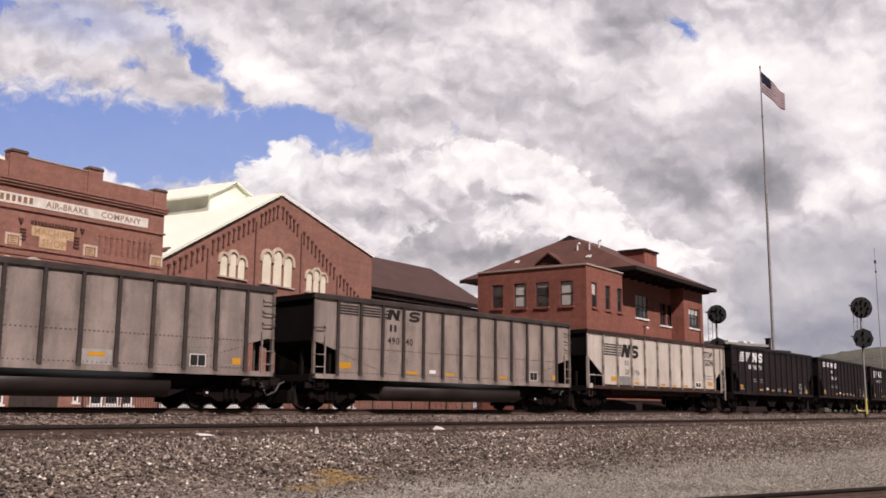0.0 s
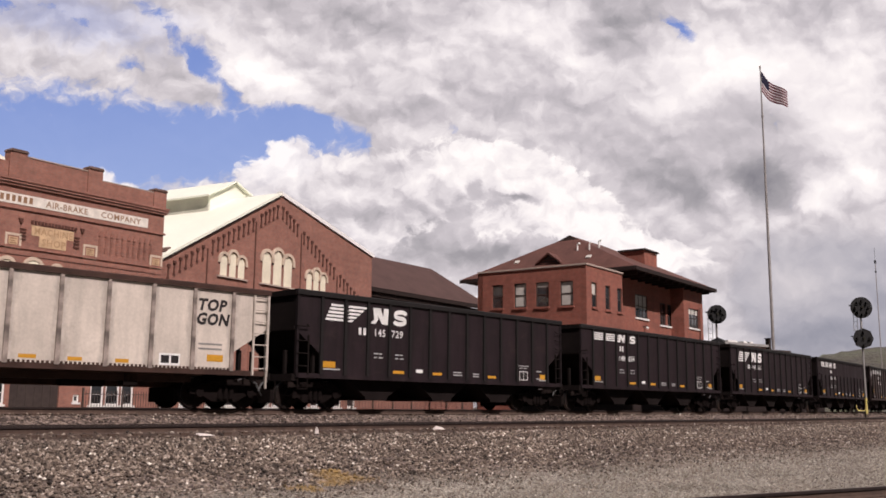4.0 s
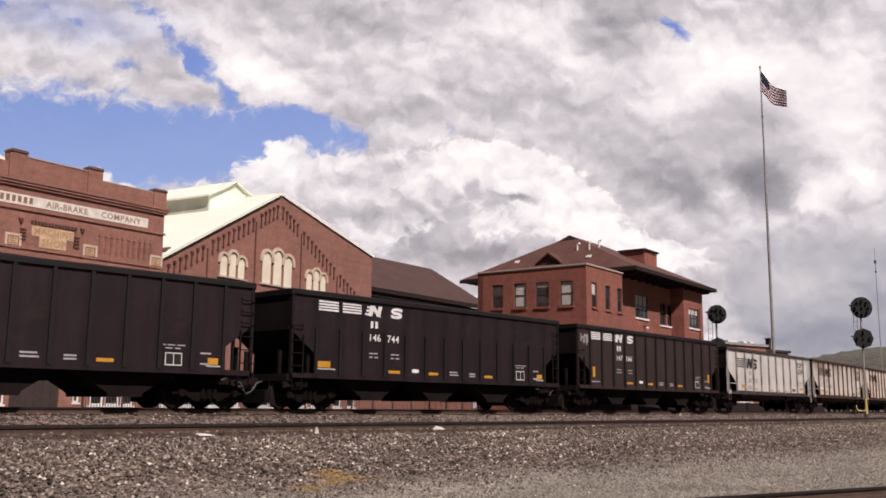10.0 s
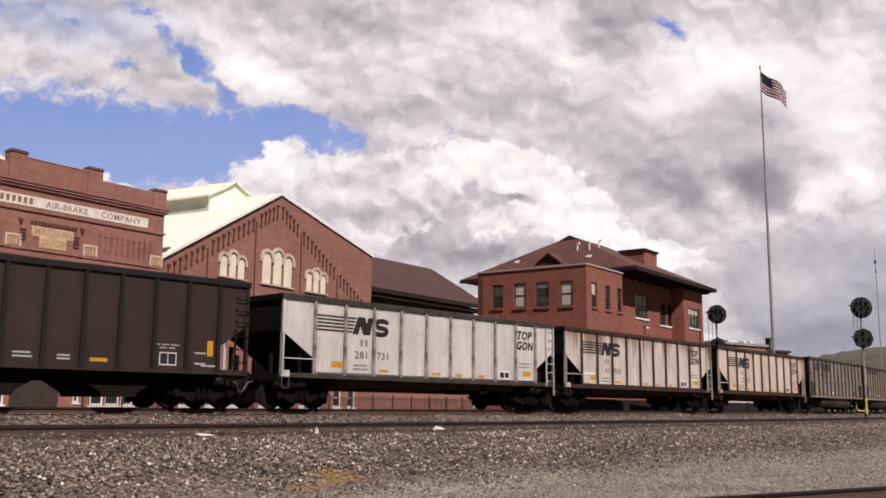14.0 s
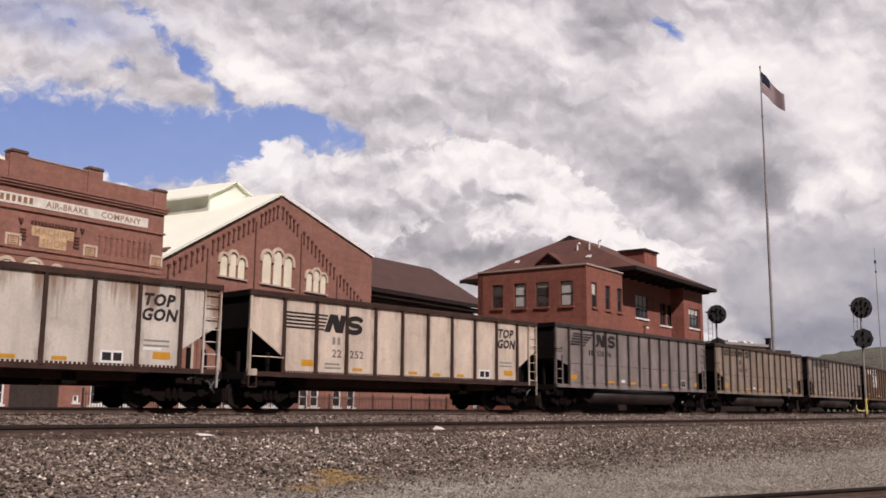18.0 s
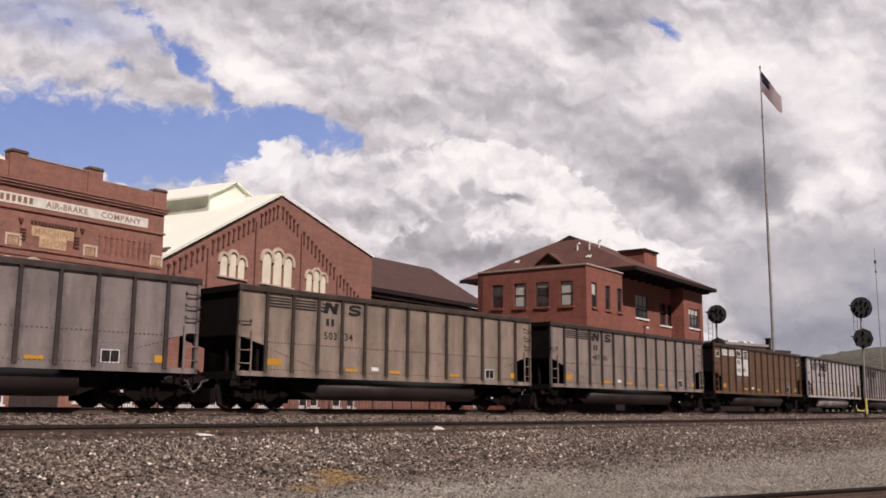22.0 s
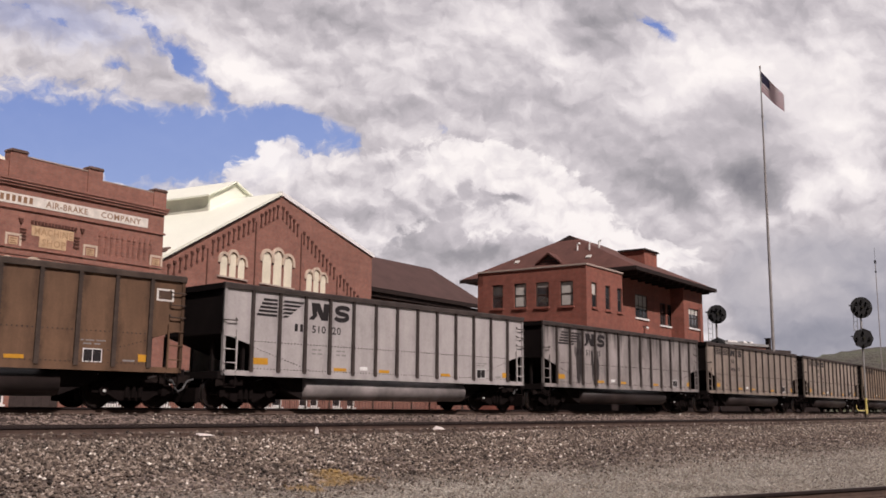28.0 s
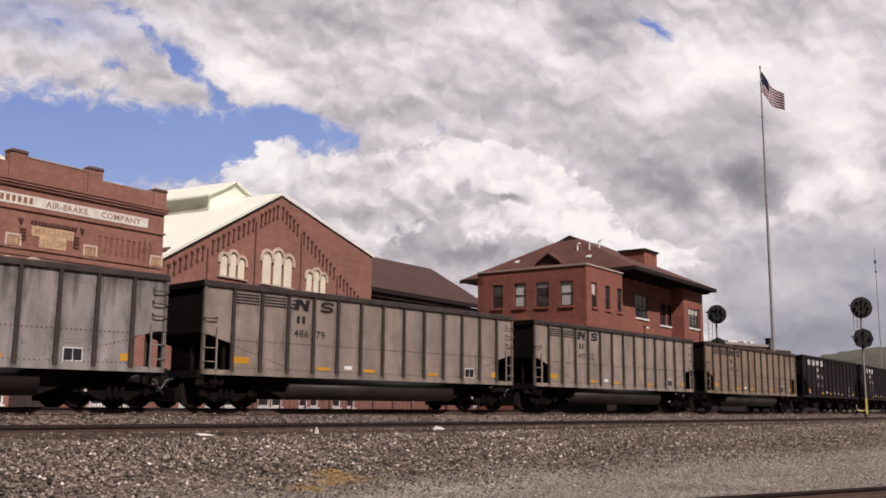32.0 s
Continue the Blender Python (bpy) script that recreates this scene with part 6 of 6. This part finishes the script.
PATCH = worn("patch_white", (0.7, 0.68, 0.64), 0.85, 2, 0.6)


def train():
    """The cars from the head of the picture to the last one seen, with the place of each one's near end at the start."""
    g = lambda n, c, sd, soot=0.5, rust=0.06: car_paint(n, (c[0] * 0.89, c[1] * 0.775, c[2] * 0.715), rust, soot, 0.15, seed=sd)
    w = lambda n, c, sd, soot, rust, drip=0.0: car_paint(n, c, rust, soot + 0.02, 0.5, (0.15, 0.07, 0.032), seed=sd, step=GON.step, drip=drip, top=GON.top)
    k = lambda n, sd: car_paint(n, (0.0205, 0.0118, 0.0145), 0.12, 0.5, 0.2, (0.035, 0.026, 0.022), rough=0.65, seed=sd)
    rusty = worn("rust_stain", (0.1, 0.062, 0.042), 0.6, 2, 0.85)
    st = TUB.step
    tall = [("reflector", -HALF + st + 0.25, -HALF + st + 0.45, 1.5, 1.95, YELLOW, "tall yellow reflective strip"), ("reflector", HALF - st - 0.35, HALF - st - 0.15, 1.5, 1.95, YELLOW, "tall yellow reflective strip")]
    scrawl = [("scrawl", -HALF + a, -HALF + b, c, d, MARK_GREY, "pale chalk scrawl") for a, b, c, d in ((0.3, 0.36, 3.05, 3.4), (0.3, 0.55, 3.2, 3.25), (0.5, 0.56, 2.95, 3.3), (0.62, 0.68, 3.0, 3.42), (0.62, 0.9, 3.3, 3.35), (0.76, 0.82, 2.9, 3.3), (0.86, 0.92, 3.0, 3.38))]
    patch = [("patch", -HALF + 3 * st + 0.1, -HALF + 4 * st - 0.08, 2.05, 3.02, PATCH, "white repainted patch"), ("patch", -HALF + 4 * st + 0.08, -HALF + 5 * st - 0.1, 2.05, 3.02, PATCH, "white repainted patch"),
             ("patch", -HALF + 3 * st + 0.1, -HALF + 4 * st - 0.08, 3.1, 3.55, PATCH, "white repainted patch"), ("patch", -HALF + 4 * st + 0.08, -HALF + 5 * st - 0.1, 3.1, 3.55, PATCH, "white repainted patch"),
             ("label_plate", -HALF + 0.34, -HALF + 0.88, 3.0, 3.35, PATCH, ""), ("label_plate", HALF - 0.88, HALF - 0.34, 3.0, 3.35, PATCH, ""),
             ("stencil", -HALF + 0.4, -HALF + 0.82, 3.05, 3.3, rusty, "brown centre of the label plate"), ("stencil", HALF - 0.82, HALF - 0.4, 3.05, 3.3, rusty, "brown centre of the label plate")]
    whites = [("patch", -HALF + 4 * st + 0.1, -HALF + 5 * st - 0.1, 1.15, 1.55, FADED, "faded whitish repainted patch"), ("patch", -HALF + 8 * st + 0.05, -HALF + 9 * st - 0.1, 1.15, 1.55, FADED, "faded whitish repainted patch"), ("stencil", -HALF + 4 * st + 0.3, -HALF + 4 * st + 0.8, 1.36, 1.5, YELLOW, "yellow reflective strip"), ("stencil", -HALF + 8 * st + 0.25, -HALF + 8 * st + 0.75, 1.36, 1.48, YELLOW, "yellow reflective strip")]
    topper = [("label_plate", -HALF + GON.step + 0.12, -HALF + 2 * GON.step - 0.18, 1.6, 1.7, MARK_WHITE, "pale strip over the reflector"), ("label_plate", -HALF + 9 * GON.step + 0.2, -HALF + 9 * GON.step + 0.75, 1.6, 1.68, MARK_WHITE, "")]
    grime = [("grime_patch", -HALF + 2 * GON.step + 0.06, -HALF + 3 * GON.step - 0.08, 1.18, 1.6, MARK_FAINT, "dull grey grime patch")]
    rows = [
        (2.75, TUB, "weathered grey gondola with yellow stencils", g("paint_grey", (0.36, 0.34, 0.325), 1), GREY_TRIM, MARK_BLACK, MARK_FAINT, "plain", "", "", whites),
        (18.97, TUB, "weathered grey gondola with black emblem stripes", g("paint_warm_grey", (0.4, 0.375, 0.355), 2), GREY_TRIM, MARK_BLACK, MARK_FAINT, "bars", "490", "40", []),
        (35.02, GON, "chalky white gondola with dark slanted emblem", w("paint_chalk", (0.64, 0.57, 0.5), 3, 0.35, 0.02), BROWN_TRIM, MARK_BLACK, MARK_DIM, "gon", "38", "196", grime),
        (50.75, HOPPER, "black coal hopper with white emblem", k("paint_black_a", 4), BLACK_TRIM, MARK_WHITE, MARK_GREY, "mane", "145", "729", []),
        (66.93, HOPPER, "black coal hopper with white emblem stripes", k("paint_black_b", 5), BLACK_TRIM, MARK_WHITE, MARK_GREY, "bars", "148", "654", []),
        (83.1, HOPPER, "black coal hopper with white emblem", k("paint_black_a", 6), BLACK_TRIM, MARK_WHITE, MARK_GREY, "mane", "145", "835", []),
        (99.2, HOPPER, "black coal hopper with white emblem stripes", k("paint_black_c", 7), BLACK_TRIM, MARK_WHITE, MARK_GREY, "bars", "146", "744", []),
        (115.35, HOPPER, "dusty black hopper with tall yellow strips", car_paint("paint_dusty_black", (0.041, 0.026, 0.024), 0.12, 0.35, 0.15, seed=8), BLACK_TRIM, MARK_WHITE, MARK_GREY, "bars", "147", "166", tall + scrawl),
        (131.28, GON, "white gondola with dark slanted emblem", w("paint_white", (0.62, 0.605, 0.575), 9, 0.3, 0.1), GREY_TRIM, MARK_BLACK, MARK_DIM, "gon", "281", "731", []),
        (146.8, GON, "pale gondola streaked with rust from the rim", w("paint_streaked", (0.62, 0.565, 0.5), 10, 0.35, 0.2, 1.0), BROWN_TRIM, MARK_BLACK, MARK_DIM, "gon", "41", "930", topper),
        (162.47, GON, "cream gondola with rusty seams and dark emblem", w("paint_cream", (0.68, 0.57, 0.47), 11, 0.4, 0.2, 0.35), BROWN_TRIM, MARK_BLACK, MARK_DIM, "gon", "22", "252", []),
        (178.5, TUB, "slate grey gondola with dark emblem", g("paint_slate", (0.31, 0.3, 0.305), 12), GREY_TRIM, MARK_BLACK, MARK_FAINT, "mane", "528", "36", []),
        (194.52, TUB, "tan grey gondola with dark emblem stripes", g("paint_tan", (0.36, 0.325, 0.28), 13), TAN_TRIM, MARK_BLACK, MARK_FAINT, "bars", "503", "34", []),
        (210.6, TUB, "grey gondola with dark emblem stripes", g("paint_warm_grey", (0.35, 0.33, 0.31), 14), GREY_TRIM, MARK_BLACK, MARK_FAINT, "bars", "487", "86", []),
        (226.75, TUB, "brown dusty gondola with white repainted number patches", g("paint_brown", (0.19, 0.126, 0.082), 15), TAN_TRIM, MARK_BLACK, MARK_FAINT, "bars", "461", "44", patch),
        (242.75, TUB, "clean light grey gondola with dark emblem", car_paint("paint_light_grey", (0.44, 0.41, 0.4), 0.0, 0.25, 0.15, seed=16), GREY_TRIM, MARK_BLACK, MARK_FAINT, "mane", "510", "20", []),
        (258.78, TUB, "grey gondola with black soot streaks", car_paint("paint_sooty", (0.38, 0.34, 0.325), 0.35, 0.6, 0.8, (0.026, 0.023, 0.022), seed=17, drip=0.7, spills=((-HALF + 2.72 * st, 0.4, 1.25, 3.5), (-HALF + 4.05 * st, 0.36, 1.12, 2.9), (-HALF + 8.0 * st, 0.12, 1.5, 3.3))), GREY_TRIM, MARK_BLACK, MARK_FAINT, "mane", "510", "35", []),
        (274.62, TUB, "weathered grey gondola with dark emblem stripes", g("paint_warm_grey", (0.36, 0.34, 0.31), 18), GREY_TRIM, MARK_BLACK, MARK_FAINT, "bars", "486", "79", []),
        (290.75, TUB, "pale grey gondola with dark emblem stripes", g("paint_pale", (0.42, 0.40, 0.36), 19, 0.6), GREY_TRIM, MARK_BLACK, MARK_FAINT, "bars", "497", "12", []),
        (306.95, TUB, "tan gondola with dark emblem stripes", g("paint_tan_b", (0.36, 0.315, 0.25), 20, 0.6), TAN_TRIM, MARK_BLACK, MARK_FAINT, "bars", "481", "53", []),
        (323.1, HOPPER, "black coal hopper with white emblem stripes", k("paint_black_b", 21), BLACK_TRIM, MARK_WHITE, MARK_GREY, "bars", "148", "210", []),
        (339.2, HOPPER, "black coal hopper with white emblem stripes", k("paint_black_d", 22), BLACK_TRIM, MARK_WHITE, MARK_GREY, "bars", "146", "502", []),
    ]
    truck_meshes()
    cars = []
    for s, kd, label, paint, trim, ink, sec, style, left, right, extra in rows:
        cars.append((s + HALF, railcar(kd, label, paint, trim, ink, sec, style, left, right, extra)))
    return cars


# ---- build ----
CLOUDS = sky_backdrop()
ground()
tracks()
machine_shop()
gable_shop()
brown_roof_hall()
station()
flagpole()
FLAG = flag_thing()
signal(76.62, 29.99, -0.55, 9.51, "black position light signal on yellow-footed mast", ((8.67, 0.84, 28), (6.24, 0.80, 8)), -45)
signal(60.3, 33.5, -0.9, 8.1, "black position light signal on grey mast", ((7.5, 0.65, 28), (5.3, 0.6, 8)), -45)
far_things()
low_shed()
platform()
debris()
fence()
CARS = train()
stones()


def gone(t):
    """How far the train has rolled after t seconds."""
    return 8.1247 * t - 0.00138 * t * t + 0.0000375 * t ** 3


def motions():
    for s, car in CARS:
        rows = []
        for i in range(33):
            x, y, th = track_at(s - gone(i), MID)
            rows.append((float(i), pose(x, y, 0, 0, 0, math.degrees(th))))
        walk(car, rows)
    first = {}
    for ob, dx in WHEELSETS:
        if dx not in first:
            walk(ob, [(i / 15, pose(dx, 0, 0.457, 0, -math.degrees(gone(i / 15) / 0.457), 0)) for i in range(481)])
            first[dx] = ob
        else:
            keys = first[dx].animation_data
            ob.rotation_mode = "QUATERNION"
            ob.animation_data_create()
            ob.animation_data.action = keys.action
            ob.animation_data.action_slot = keys.action_slot
    # clouds drift slowly across
    walk(CLOUDS, [(0.0, VIEW), (32.0, VIEW @ Matrix.Translation((-58.0, 0.0, 0.0)))])
    # the cloth: each strip hangs lower than the one before and swings about its edge
    chain = [[] for _ in FLAG]
    for i in range(65):
        t = i * 0.5
        x = y = 0.0
        z = 0.0
        hang = 0.6 + 0.24 * min(1.0, t / 20) + 0.1 * math.sin(1.7 * t) + 0.07 * math.sin(3.1 * t + 1)
        for k, rows in enumerate(chain):
            u = k / (FLAG_N - 1)
            a = 30 * math.sin(2.3 * t - 6.5 * u) * min(1.0, 2.5 * u + 0.1) + 10 * math.sin(0.8 * t + 3 * u)
            rows.append((t, pose(x, y, z, 0, 0, a)))
            down = hang * (1.12 - 0.3 * u + 0.25 * math.sin(2.0 * t + 5 * u))
            x += FLAG_W * math.cos(radians(a)) * math.cos(down) * 0.95
            y += FLAG_W * math.sin(radians(a)) * math.cos(down)
            z -= FLAG_W * math.sin(down)
    for ob, rows in zip(FLAG, chain):
        walk(ob, rows)


motions()
